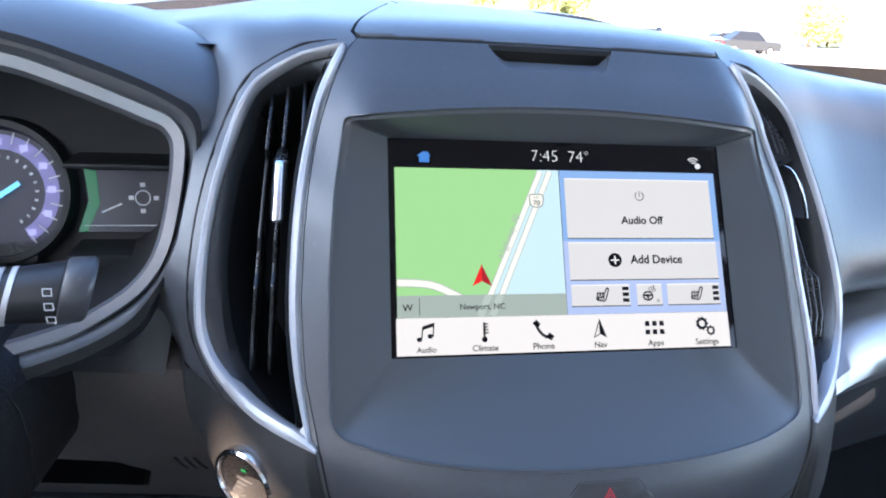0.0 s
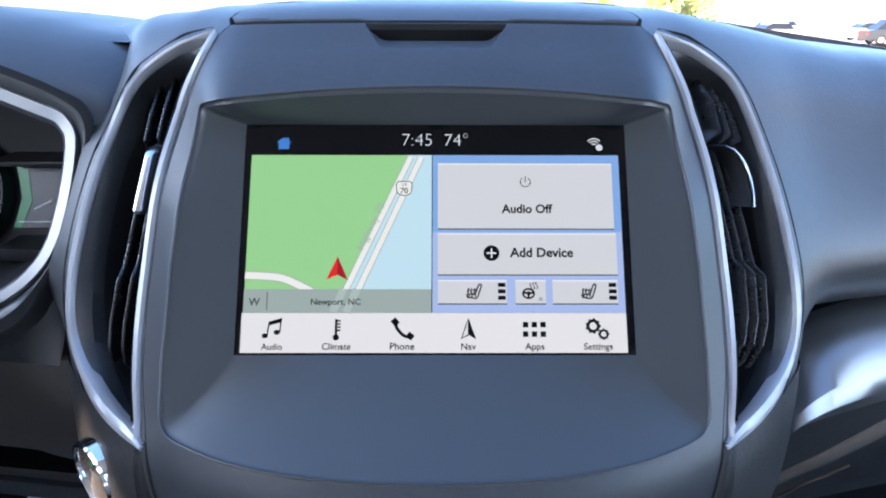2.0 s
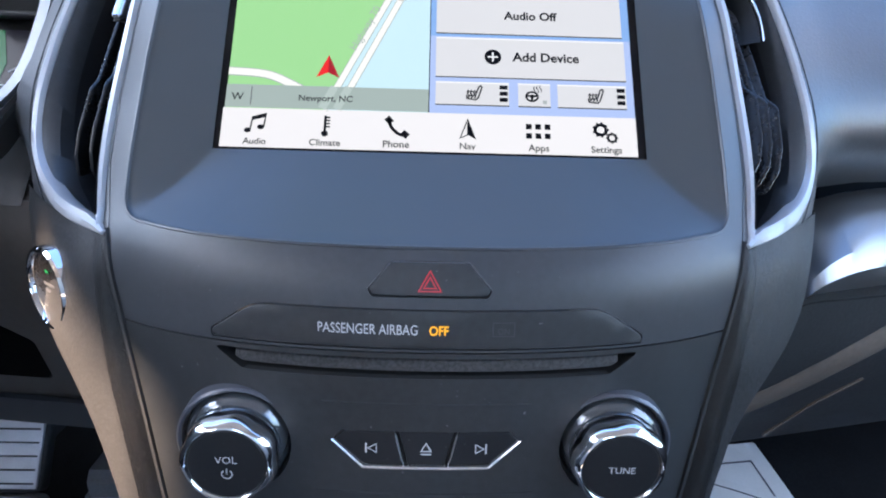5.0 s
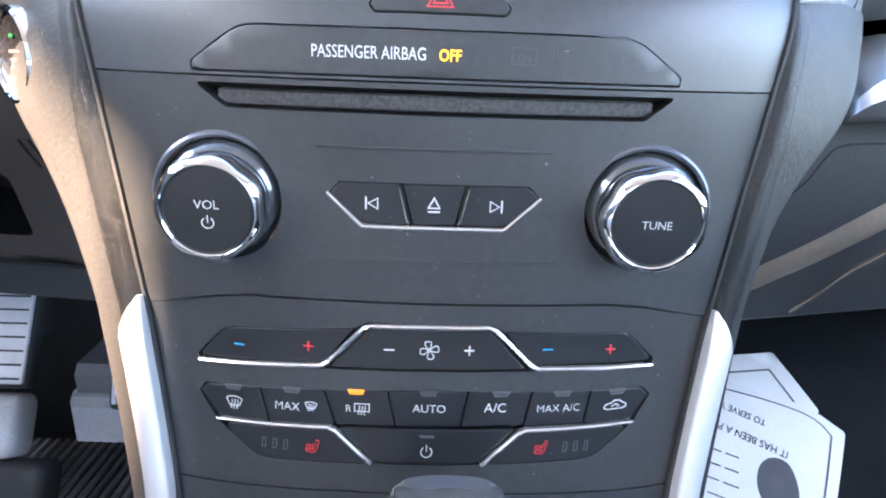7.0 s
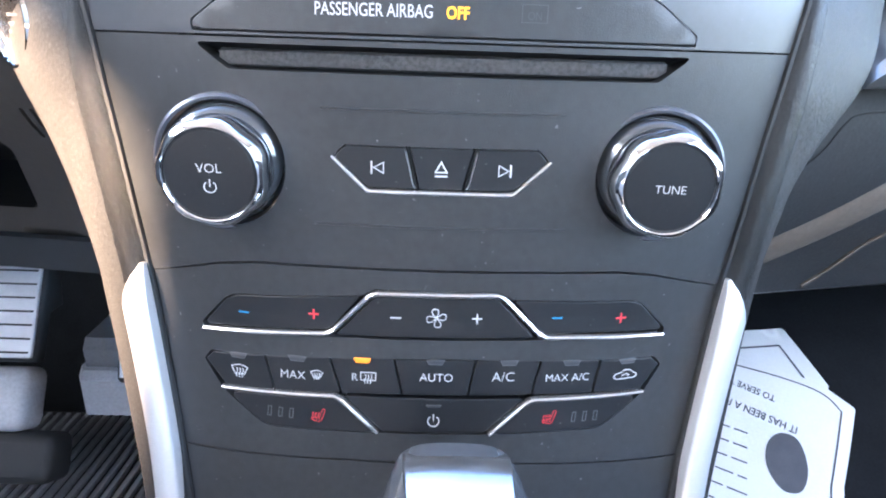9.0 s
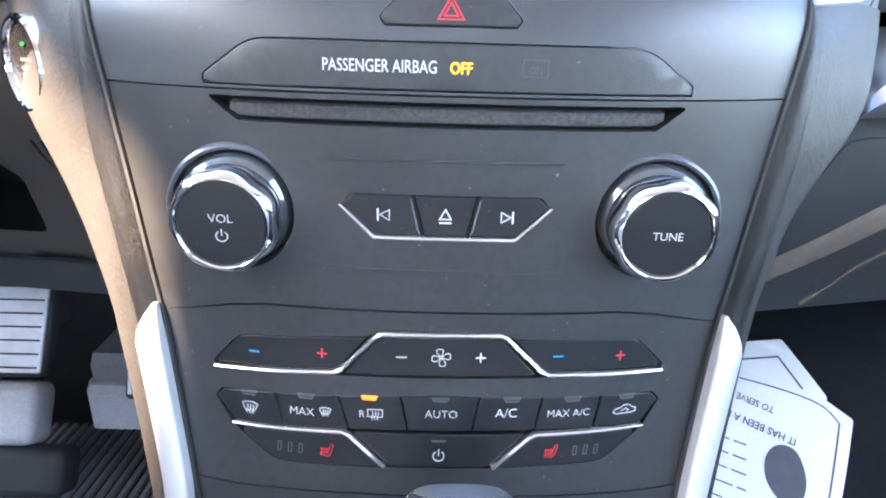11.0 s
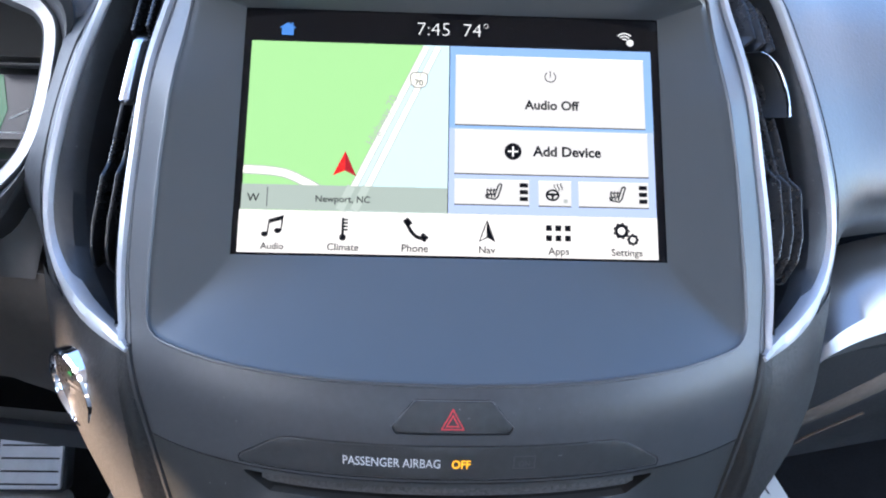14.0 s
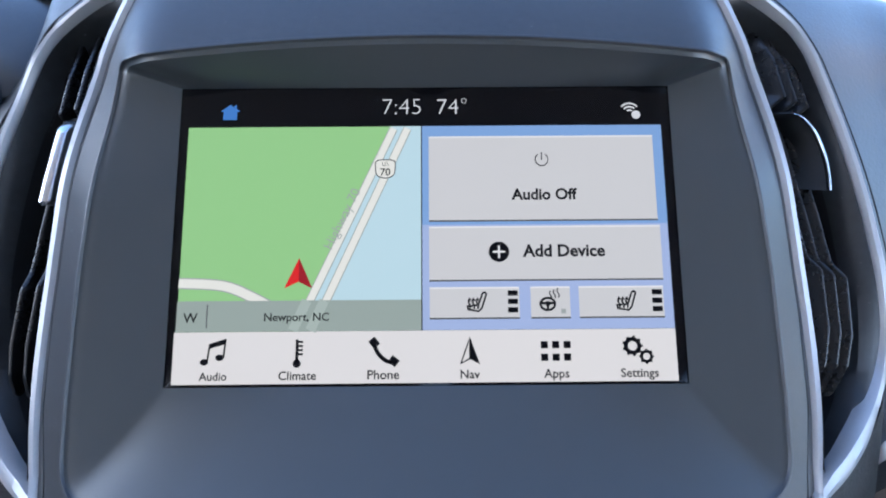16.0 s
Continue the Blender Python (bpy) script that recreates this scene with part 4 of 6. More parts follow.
def seat_icon(x, z, s, bm, put, h, w=0.0005):
    """A seat in profile, with three wavy rising arrows through its cushion."""
    line([(x + a * s, z + b * s) for a, b in ((-2.0, -0.8), (-1.8, -1.6), (0.6, -2.0), (1.3, -1.3), (2.4, 2.0), (2.0, 2.4), (1.5, 2.1), (0.5, -0.6))], w * 0.62, put, h, bm, True)
    for k in (-1.5, -0.6, 0.3):
        line([(x + (k + 0.22 * math.sin(f * 6.3)) * s, z + (-1.5 + 2.2 * f) * s) for f in np.linspace(0, 1, 7)], w * 0.6, put, h, bm)
        line([(x + (k - 0.35) * s, z + 0.35 * s), (x + k * s, z + 0.95 * s), (x + (k + 0.35) * s, z + 0.35 * s)], w * 0.45, put, h, bm)
    return bm


for name, x, z, bars in (("driver_seat_heat_key", -0.0399, 0.8350, (-0.0572, -0.0533, -0.0494)), ("passenger_seat_heat_key", 0.0399, 0.8363, (0.0487, 0.0526, 0.0565))):
    part("seat_symbol", seat_icon(x, z, 0.0011, bmesh.new(), skin, H, 0.00032), RED_INK, keys[name])
    for x1 in bars:
        part("level_bar", line([(x1 - 0.0006, z - 0.0018), (x1 + 0.0006, z - 0.0018), (x1 + 0.0009, z + 0.0016), (x1 - 0.0003, z + 0.0016)], 0.00028, skin, H, closed=True), INK_AND_GLINT, keys[name])

# ---- touchscreen ----
tv = thing("touchscreen", "lit colour touchscreen with map, audio tiles and menu bar", "screen")


def lit(name, color, power, rough=0.12):
    r, g, b = color
    return mat(name, tuple(c * 0.05 for c in color), rough, emit=(r * 1.11, g, b * 0.85), power=power, spec=0.35)


LCD_BLACK = mat("screen_glass_black", (0.003, 0.003, 0.004), 0.12, noise_scale=200, var=0.05, spec=0.2)
L = 0.175
L_GREEN = lit("screen_green", (0.35, 0.66, 0.27), L)
L_BLUE = lit("screen_pale_blue", (0.58, 0.78, 0.84), L)
L_ROAD = lit("screen_road_white", (0.88, 0.88, 0.80), L)
L_GREY = lit("screen_band_grey", (0.36, 0.43, 0.39), L)
L_BAND_ROAD = lit("screen_band_road", (0.44, 0.52, 0.47), L)
L_BACK = lit("screen_tile_blue", (0.25, 0.42, 0.75), L)
L_BACK2 = lit("screen_tile_pale_blue", (0.42, 0.52, 0.80), L)
L_TILE = lit("screen_tile_white", (0.68, 0.68, 0.68), L)
L_TILE2 = lit("screen_tile_edge", (0.86, 0.86, 0.86), L)
L_BAR = lit("screen_menu_white", (0.82, 0.80, 0.78), L)
L_RED = lit("screen_red", (0.75, 0.02, 0.02), L)
L_DARKRED = lit("screen_dark_red", (0.35, 0.01, 0.02), L)
L_TEXTW = lit("screen_text_white", (0.72, 0.74, 0.76), L)
L_HOME = lit("screen_home_blue", (0.07, 0.22, 0.62), L)
L_INK = mat("screen_text_black", (0.004, 0.004, 0.005), 0.3, spec=0.1)
L_INK2 = lit("screen_text_grey", (0.12, 0.13, 0.14), L)
L_OUT = lit("screen_outline_grey", (0.40, 0.44, 0.42), L)


def rect(x0, y0, x1, y1):
    return [Vector((x0, y0)), Vector((x1, y0)), Vector((x1, y1)), Vector((x0, y1))]


gb = pad(rounded(rect(-GLASS_W - 0.004, GLASS_LOW - 0.004, GLASS_W + 0.004, GLASS_TOP + 0.004), 0.002), -0.004, 0.0, 0.0003, put=lcd, step=0.02)
part("glass", gb, LCD_BLACK, tv, "black glass of the display")
U0, U1 = -0.0857, 0.0853
mp = part("map", flat(rect(U0, 0.0183, -0.0018, 0.0918), lcd, 0.00015), L_GREEN, tv, "green and pale blue road map")
part("water", flat([Vector(p) for p in ((-0.0018, 0.0183), (-0.0018, 0.0918), (-0.0130, 0.0918), (-0.0452, 0.0183))], lcd, 0.0003), L_BLUE, mp)
for a, b in (((-0.0116, 0.0909), (-0.0450, 0.0183)), ((-0.0066, 0.0909), (-0.0393, 0.0183))):
    part("road", line([a, b], 0.0031, lcd, 0.00045), L_OUT, mp)
    part("road", line([a, b], 0.0024, lcd, 0.0006), L_ROAD, mp)
cv = smooth_loop([(U0, 0.0351), (-0.0700, 0.0340), (-0.0590, 0.0295), (-0.0500, 0.0245), (-0.0435, 0.0215)], 6, False)
part("road", line(cv, 0.0040, lcd, 0.00045), L_OUT, mp)
part("road", line(cv, 0.0031, lcd, 0.0006), L_ROAD, mp)
part("road_name", lettering("Highway 70", -0.0281, 0.0570, 0.0232, lcd, 0.0007, 0.0, 65.0), L_OUT, mp)
sh = smooth_loop([(-0.0177, 0.0785), (-0.0145, 0.0790), (-0.0113, 0.0785), (-0.0110, 0.0757), (-0.0117, 0.0732), (-0.0145, 0.0722), (-0.0173, 0.0732), (-0.0180, 0.0757)], 4)
shield = part("route_shield", flat(sh, lcd, 0.00075), L_ROAD, mp)
part("outline", line(sh, 0.0004, lcd, 0.0009, closed=True), L_INK2, shield)
part("numerals", lettering("70", -0.0145, 0.0732, 0.0036, lcd, 0.0009, 0.01, bm=lettering("US", -0.0145, 0.0768, 0.0022, lcd, 0.0009)), L_INK, shield)
band = part("name_band", flat(rect(U0, 0.0183, -0.0018, 0.0288), lcd, 0.0008), L_GREY, tv)
for a, b in (((-0.0412, 0.0287), (-0.0458, 0.0185)), ((-0.0352, 0.0287), (-0.0398, 0.0185))):
    part("road_under_band", line([a, b], 0.0034, lcd, 0.0009), L_BAND_ROAD, band)
part("place_name", lettering("Newport, NC", -0.0445, 0.0218, 0.0222, lcd, 0.00105, 0.012), L_INK, band)
part("compass_letter", lettering("W", -0.0808, 0.0215, 0.0050, lcd, 0.00105, 0.01), L_INK, band)
part("divider", line([(-0.0752, 0.0196), (-0.0752, 0.0276)], 0.0004, lcd, 0.00105), L_INK2, band)
ar = part("position_arrow", flat([Vector(p) for p in ((-0.0442, 0.0436), (-0.0491, 0.0330), (-0.0442, 0.0353))], lcd, 0.0010), L_RED, tv, "red position arrow")
part("shaded_half", flat([Vector(p) for p in ((-0.0442, 0.0436), (-0.0442, 0.0353), (-0.0394, 0.0329))], lcd, 0.0010), L_DARKRED, ar)
tl = part("tile_background", flat(rect(-0.0014, 0.0183, U1, 0.0918), lcd, 0.00015), L_BACK2, tv)
part("top_shade", flat(rect(-0.0014, 0.0552, U1, 0.0918), lcd, 0.0003), L_BACK, tl)


def tile(name, x0, y0, x1, y1):
    t = part(name, flat(rect(x0, y0, x1, y1), lcd, 0.0005), L_TILE, tv)
    part("light_edge", flat(rect(x0, y1 - 0.0006, x1, y1), lcd, 0.0006), L_TILE2, t)
    part("dark_edge", flat(rect(x0, y0 - 0.0006, x1, y0), lcd, 0.0005), L_INK2, t)
    return t


t1 = tile("audio_tile", 0.0010, 0.0568, 0.0818, 0.0877)
part("lettering", lettering("Audio Off", 0.0420, 0.0641, 0.0234, lcd, 0.0007, 0.028), L_INK, t1)
pwr = line([(0.0415 + 0.0023 * math.sin(a), 0.0788 + 0.0023 * math.cos(a)) for a in np.linspace(0.6, 5.68, 24)], 0.0004, lcd, 0.0007)
line([(0.0415, 0.0815), (0.0415, 0.0786)], 0.0004, lcd, 0.0007, pwr)
part("power_symbol", pwr, L_INK, t1)
t2 = tile("phone_tile", 0.0010, 0.0356, 0.0824, 0.0545)
part("lettering", lettering("Add Device", 0.0481, 0.0436, 0.0288, lcd, 0.0007, 0.028), L_INK, t2)
part("add_badge", flat(disc(0.0254, 0.0453, 0.0036, 32), lcd, 0.0007), L_INK, t2)
pb = line([(0.0232, 0.0453), (0.0276, 0.0453)], 0.0007, lcd, 0.0008)
line([(0.0254, 0.0431), (0.0254, 0.0475)], 0.0007, lcd, 0.0008, pb)
part("add_sign", pb, L_TILE2, t2)
for name, x0, x1 in (("driver_seat_tile", 0.0011, 0.0321), ("wheel_heat_tile", 0.0360, 0.0496), ("passenger_seat_tile", 0.0527, 0.0820)):
    t = tile(name, x0, 0.0225, x1, 0.0330)
    if "seat" in name:
        part("seat_symbol", seat_icon(x0 + 0.0160, 0.0276, 0.00150, bmesh.new(), lcd, 0.0007, 0.0010), L_INK, t)
        for k in (0, 1, 2):
            part("level_bar", flat(rect(x1 - 0.0040, 0.0241 + 0.0029 * k, x1 - 0.0006, 0.0259 + 0.0029 * k), lcd, 0.0007), L_INK, t)
    else:
        cx = x0 + 0.0058
        wh = line([(cx + 0.0025 * math.cos(a), 0.0269 + 0.0021 * math.sin(a)) for a in np.linspace(0, 6.1, 22)], 0.0008, lcd, 0.0007, closed=True)
        line([(cx - 0.0025, 0.0272), (cx + 0.0025, 0.0272)], 0.0009, lcd, 0.0007, wh)
        line([(cx, 0.0270), (cx, 0.0250)], 0.0009, lcd, 0.0007, wh)
        flat(disc(cx, 0.0270, 0.0009, 12), lcd, 0.0007, wh)
        for k in (0, 1, 2):
            line([(cx + 0.0011 + 0.0013 * k + 0.0004 * math.sin(f * 6.3), 0.0283 + 0.0032 * f + 0.0004 * k) for f in np.linspace(0, 1, 7)], 0.0004, lcd, 0.0007, wh)
        part("wheel_symbol", wh, L_INK, t)
        part("off_dot", flat(rect(x1 - 0.0032, 0.0236, x1 - 0.0016, 0.0252), lcd, 0.0007), L_OUT, t)
mb = part("menu_bar", flat(rect(U0 - 0.0006, 0.0006, U1, 0.0182), lcd, 0.0004), L_BAR, tv, "white menu bar with six symbols")
for word, x, w in (("Audio", -0.0723, 0.0094), ("Climate", -0.0438, 0.0127), ("Phone", -0.0147, 0.0108), ("Nav", 0.0147, 0.0066), ("Apps", 0.0440, 0.0086), ("Settings", 0.0722, 0.0128)):
    part("lettering", lettering(word, x, 0.0020, w, lcd, 0.0006, 0.014), L_INK, mb)
mu = line([(-0.0745, 0.0082), (-0.0738, 0.0140), (-0.0685, 0.0156), (-0.0690, 0.0096)], 0.0006, lcd, 0.0006)
line([(-0.0739, 0.0132), (-0.0686, 0.0147)], 0.0012, lcd, 0.0006, mu)
for x, y in ((-0.0755, 0.0081), (-0.0703, 0.0096)):
    flat([Vector((x + 0.0014 * math.cos(a), y + 0.0011 * math.sin(a))) for a in np.linspace(0, 5.8, 14)], lcd, 0.0006, mu)
part("note_symbol", mu, L_INK, mb)
th = line([(-0.0441, 0.0076), (-0.0441, 0.0155)], 0.0010, lcd, 0.0006)
flat(disc(-0.0441, 0.0074, 0.0014, 14), lcd, 0.0006, th)
for k in range(4):
    line([(-0.0436, 0.0105 + 0.0014 * k), (-0.0421, 0.0105 + 0.0014 * k)], 0.0007, lcd, 0.0006, th)
part("thermometer_symbol", th, L_INK, mb)
ph = line(smooth_loop([(-0.0183, 0.0148), (-0.0168, 0.0110), (-0.0140, 0.0082), (-0.0106, 0.0073)], 5, False), 0.0014, lcd, 0.0006)
line([(-0.0189, 0.0154), (-0.0169, 0.0130)], 0.0027, lcd, 0.0006, ph)
line([(-0.0124, 0.0089), (-0.0100, 0.0070)], 0.0027, lcd, 0.0006, ph)
part("handset_symbol", ph, L_INK, mb)
nv = flat([Vector(p) for p in ((0.0147, 0.0160), (0.0147, 0.0085), (0.0181, 0.0066))], lcd, 0.0006)
line([(0.0147, 0.0156), (0.0116, 0.0070), (0.0147, 0.0086)], 0.0005, lcd, 0.0006, nv, True)
part("arrow_symbol", nv, L_INK, mb)
for j in range(2):
    for i in range(3):
        x, y = 0.0401 + 0.0039 * i, 0.0088 + 0.0042 * j
        part("app_square", flat(rect(x - 0.0012, y - 0.0012, x + 0.0012, y + 0.0012), lcd, 0.0006), L_INK, mb)
for x, y, r, teeth in ((0.0702, 0.0124, 0.0031, 9), (0.0748, 0.0088, 0.0023, 8)):
    g = line([(x + r * 0.74 * math.cos(a), y + r * 0.74 * math.sin(a)) for a in np.linspace(0, 2 * math.pi, 25)[:-1]], r * 0.44, lcd, 0.0006, closed=True)
    for k in range(teeth):
        a = 2 * math.pi * k / teeth
        line([(x + r * q * math.cos(a), y + r * q * math.sin(a)) for q in (0.8, 1.12)], r * 0.30, lcd, 0.00062, g)
    part("gear_symbol", g, L_INK, mb)
sb = part("status_bar", flat(rect(U0, 0.0921, U1, 0.1040), lcd, 0.0002), LCD_BLACK, tv)
part("clock", lettering("7:45", -0.0087, 0.0963, 0.0138, lcd, 0.0004, -0.018), L_TEXTW, sb)
part("temperature", lettering("74°", 0.0096, 0.0963, 0.0107, lcd, 0.0004, -0.014), L_TEXTW, sb)
part("home_symbol", flat([Vector(p) for p in ((-0.0745, 0.0978), (-0.0709, 0.1004), (-0.0695, 0.0994), (-0.0695, 0.1002), (-0.0687, 0.1002), (-0.0687, 0.0988), (-0.0673, 0.0978), (-0.0684, 0.0978), (-0.0684, 0.0946), (-0.0734, 0.0946), (-0.0734, 0.0978))], lcd, 0.0004), L_HOME, sb)
wf = bmesh.new()
for r in (0.0012, 0.0025, 0.0038):
    line([(0.0742 + r * math.sin(a), 0.0962 + r * math.cos(a)) for a in np.linspace(-0.85, 0.85, 10)], 0.0006, lcd, 0.0004, wf)
flat(disc(0.0765, 0.0956, 0.0016, 16), lcd, 0.0005, wf)
part("wireless_symbol", wf, L_TEXTW, sb)


# ---- sides of the stack, console and footwells ----
def side_post(side):
    """The grained vinyl post that runs from a vent's tip down to the console."""
    t = thing("console_side_post", "grained charcoal vinyl post beside the centre controls", "console trim", "posts beside the centre stack")
    zs = np.linspace(0.9918, 0.70, 62)
    rise = lambda z: 0.0066 * min(1, max(0, (0.9880 - z) / 0.045)) ** 0.7
    edge_z = (0.70, 0.75, 0.80, 0.838, 0.866, 0.888, 0.908, 0.923, 0.936, 0.948, 0.964, 0.9885)
    edge_x = (0.094, 0.0995, 0.1055, 0.1125, 0.1180, 0.1230, 0.1300, 0.1390, 0.1515, 0.170, 0.193, 0.207)
    if side > 0:
        edge_x = (0.091, 0.096, 0.1015, 0.1065, 0.1095, 0.1115, 0.1180, 0.1260, 0.1390, 0.160, 0.190, 0.207)
    rows = []
    for z in zs:
        a = bezel_edge(z) + 0.0063
        b = max(a + 0.004, sum(lerp(z + o, edge_z, edge_x) for o in (-0.006, -0.003, 0, 0.003, 0.006)) / 5)
        row = [skin(side * (a + (b - a) * f), z, 0.0006 + rise(z) * (0.985 + 0.015 * min(1, f * 4)) - 0.0035 * max(0, f - 0.8) / 0.2) for f in np.linspace(0, 1, 18)]
        row += [skin(side * (b + 0.001), z, -0.008), skin(side * (b + 0.0005), z, -0.035)]
        rows.append(row)
    part("padding", loft(rows, closed=False), VINYL, t)
    # the black edge strip that rolls down to the panel
    rows = [[skin(side * (bezel_edge(z) + o), z, 0.0006 * (o > 0.002) + rise(z) * q - 0.0015 * (o < 0.001)) for o, q in ((0.0004, 0), (0.0010, 0.05), (0.0016, 0.35), (0.0024, 0.66), (0.0036, 0.85), (0.0050, 0.94), (0.0066, 0.985))] for z in zs]
    part("edge_strip", loft(rows, closed=False), EDGE_BLACK, t, "black grained edge strip")
    rows = []
    for z in zs:
        x0 = bezel_edge(z) + 0.0012
        y0 = skin_y(x0, z) - 0.0004
        rows.append([Vector((side * (x0 + 0.0011 * math.cos(a)), y0 + 0.0013 * math.sin(a), z)) for a in np.linspace(0, 2 * math.pi, 7)[:-1]])
    part("piping", loft(rows), RUBBER, t)
    return t


side_post(-1)
side_post(1)


def console_trim(side):
    t = thing("console_side_trim", "satin silver trim beside the climate controls", "console trim", "silver console trims")
    rows = []
    for z in np.linspace(0.8825, 0.66, 60):
        f = (0.8825 - z) / 0.2225
        cap = min(1, ((0.8825 - z) / 0.014 + 0.02)) ** 0.5
        xi = lerp(z, (0.66, 0.816, 0.8825), (0.0785, 0.0915, 0.1015))
        w = 0.0112 * cap * (1 - 0.1 * f) + 0.0006
        y0 = skin_y(xi, z)
        row = [Vector((side * (xi + 0.0006), y0 + 0.012, z))]
        for a in np.linspace(0, math.pi, 13):
            o = 0.5 - 0.5 * math.cos(a)
            row.append(Vector((side * (xi + 0.0006 + w * o), y0 + (0.003 * o - 0.0092 * (math.sin(a) ** 0.7 if a > math.pi / 2 else 0.72 + 0.28 * math.sin(a))) * (0.35 + 0.65 * cap), z)))
        row.append(Vector((side * (xi + 0.0006 + w), y0 + 0.022, z)))
        rows.append(row)
    part("strip", loft(rows, closed=False, caps=True), PAINT, t)


console_trim(-1)
console_trim(1)

console = thing("lower_console", "black lower console panel in front of the shifter", "console")
pts = [(0.03, 0.8192), (0.06, 0.8179)] + [(bezel_edge(z) - 0.0002, z) for z in np.linspace(0.8159, 0.71, 8)]
part("fascia", sheet(mirrored(pts), (), 0.008, 0.004, 0), PANEL, console)
bm = bmesh.new()
box(bm, (-0.082, -0.42, 0.60), (0.082, -0.078, 0.745), 0.006)
part("tray", bm, PANEL, console)
bm = bmesh.new()
box(bm, (-0.100, -0.40, 0.55), (0.100, 0.20, 0.70), 0.01)
part("tunnel_cover", bm, DOORTRIM, console)

SATIN = mat("satin_chrome", (0.92, 0.92, 0.93), 0.20, 1.0, noise_scale=60, var=0.04)
shifter = thing("gear_shifter", "chrome-topped black gear lever on the console", "gear lever")
rows = []
for f in np.linspace(0, 1, 18):
    w, y = 0.0158 - 0.0045 * f, -0.1005 - 0.078 * f
    z = 0.8500 - 0.0245 * f - 0.0025 * math.exp(-f / 0.03)
    rows.append([Vector((0.0067 + 0.004 * f + w * a, y, z - 0.0012 * a * a - d)) for a, d in ((-1.03, 0.006), (-1.0, 0.0008), (-0.96, 0.0), (-0.5, 0.0), (0.0, 0.0), (0.5, 0.0), (0.96, 0.0), (1.0, 0.0008), (1.03, 0.006))])
part("chrome_top", loft(rows, closed=False), SATIN, shifter, "polished chrome top plate")
rows = []
for f in np.linspace(0, 1, 16):
    swell = min(1, f / 0.35) ** 0.8
    w = 0.0192 + 0.0062 * swell + 0.001 * f
    z, y = 0.8490 - 0.0245 * f, -0.0990 - 0.084 * f
    row = []
    for a in np.linspace(0, 2 * math.pi, 33)[:-1]:
        c, q = math.cos(a), math.sin(a)
        row.append(Vector((0.0063 + 0.003 * f + w * math.copysign(abs(c) ** 0.6, c), y, z - 0.022 + 0.0222 * math.copysign(abs(q) ** 0.6, q))))
    rows.append(row)
part("grip", loft(rows, caps=True), SKIRT, shifter, "glossy black grip")
part("shaft", lathe(((0.016, 0), (0.013, 0.05), (0.012, 0.09)), 20, pose(0.008, -0.135, 0.735)), RUBBER, shifter)

# ---- start button ----
start = thing("engine_start_button", "round engine start button with a chrome ring", "button")
n = Vector((-0.64, -0.77, -0.02)).normalized()
r = Vector((0, 0, 1)).cross(n).normalized()
ms = Matrix((r, n.cross(r), n)).transposed().to_4x4()
ms.translation = Vector((-0.1545, -0.0095, 0.9620))
part("ring", lathe(((0.0153, 0.000), (0.0153, 0.0030), (0.0160, 0.0042), (0.0170, 0.0043), (0.0180, 0.0032), (0.0185, -0.008)), 56, ms), CHROME, start, "chrome ring")
part("cap", lathe(((0.0152, -0.002), (0.0152, 0.0010), (0.0142, 0.0020), (0.006, 0.0014), (0.0001, 0.0012)), 48, ms), mat("gloss_black_cap", (0.008, 0.008, 0.009), 0.28, noise_scale=60, var=0.15), start)
fp = frame_put(ms)
bars = bmesh.new()
for y, w in ((0.0015, 0.010), (-0.0015, 0.009), (-0.0045, 0.011)):
    flat(rect(-w / 2, y - 0.0006, w / 2, y + 0.0006), fp, 0.0021, bars)
part("printed_bars", bars, BAR_INK, start)
GREEN_LAMP = mat("green_lamp", (0.01, 0.12, 0.03), 0.4, emit=(0.02, 0.5, 0.1), power=0.07)
part("lamp", flat(rect(-0.0015, 0.0066, 0.0015, 0.0077), fp, 0.0024), GREEN_LAMP, start)

# ---- instrument cluster ----
cluster = thing("instrument_cluster", "instrument cluster with a silver frame and lit gauges", "instrument cluster")


def cl(x, z, h=0.0):
    p = Vector((x, 0.0666 + 0.45 * (z - 1.048) + 0.25 * (x + 0.2), z))
    return p + Vector((0.25, -1, 0.45)).normalized() * h


RING = [(-0.190, 1.092), (-0.1955, 1.1085), (-0.210, 1.1165), (-0.244, 1.131), (-0.271, 1.140), (-0.320, 1.148), (-0.385, 1.140), (-0.435, 1.105), (-0.440, 1.06), (-0.420, 1.025), (-0.37, 1.008), (-0.30, 1.003), (-0.250, 1.0095), (-0.228, 1.017), (-0.208, 1.030), (-0.196, 1.051)]
ring = smooth_loop(RING, 5)
inner = offset(ring, 0.0078)
rows = [[cl(*p, -0.01) for p in ring], [cl(*p, 0.0) for p in ring], [cl(*p, 0.0022) for p in offset(ring, 0.001)], [cl(*p, 0.0005) for p in offset(ring, 0.006)], [cl(*p, -0.003) for p in inner]]
part("trim_ring", loft(rows), STRIP, cluster, "satin silver frame")
deepc = [Vector((p.x * 0.93 - 0.022, 0.137, 1.05 + (p.y - 1.05) * 0.92)) for p in inner]
well = loft([[cl(*p, -0.0028) for p in inner], [a.lerp(b, 0.5) for a, b in zip([cl(*p, -0.003) for p in inner], deepc)], deepc])
part("well", well, DARK, cluster)
fc = lambda x, z, h=0.0: Vector((x, 0.139 + 0.3 * (z - 1.062), z)) + Vector((0, -1, 0.3)).normalized() * h
cm = bmesh.new()
sheet(rect(-0.46, 0.985, -0.197, 1.128), (), 0.02, 0.004, 0, fc, -0.002, cm)
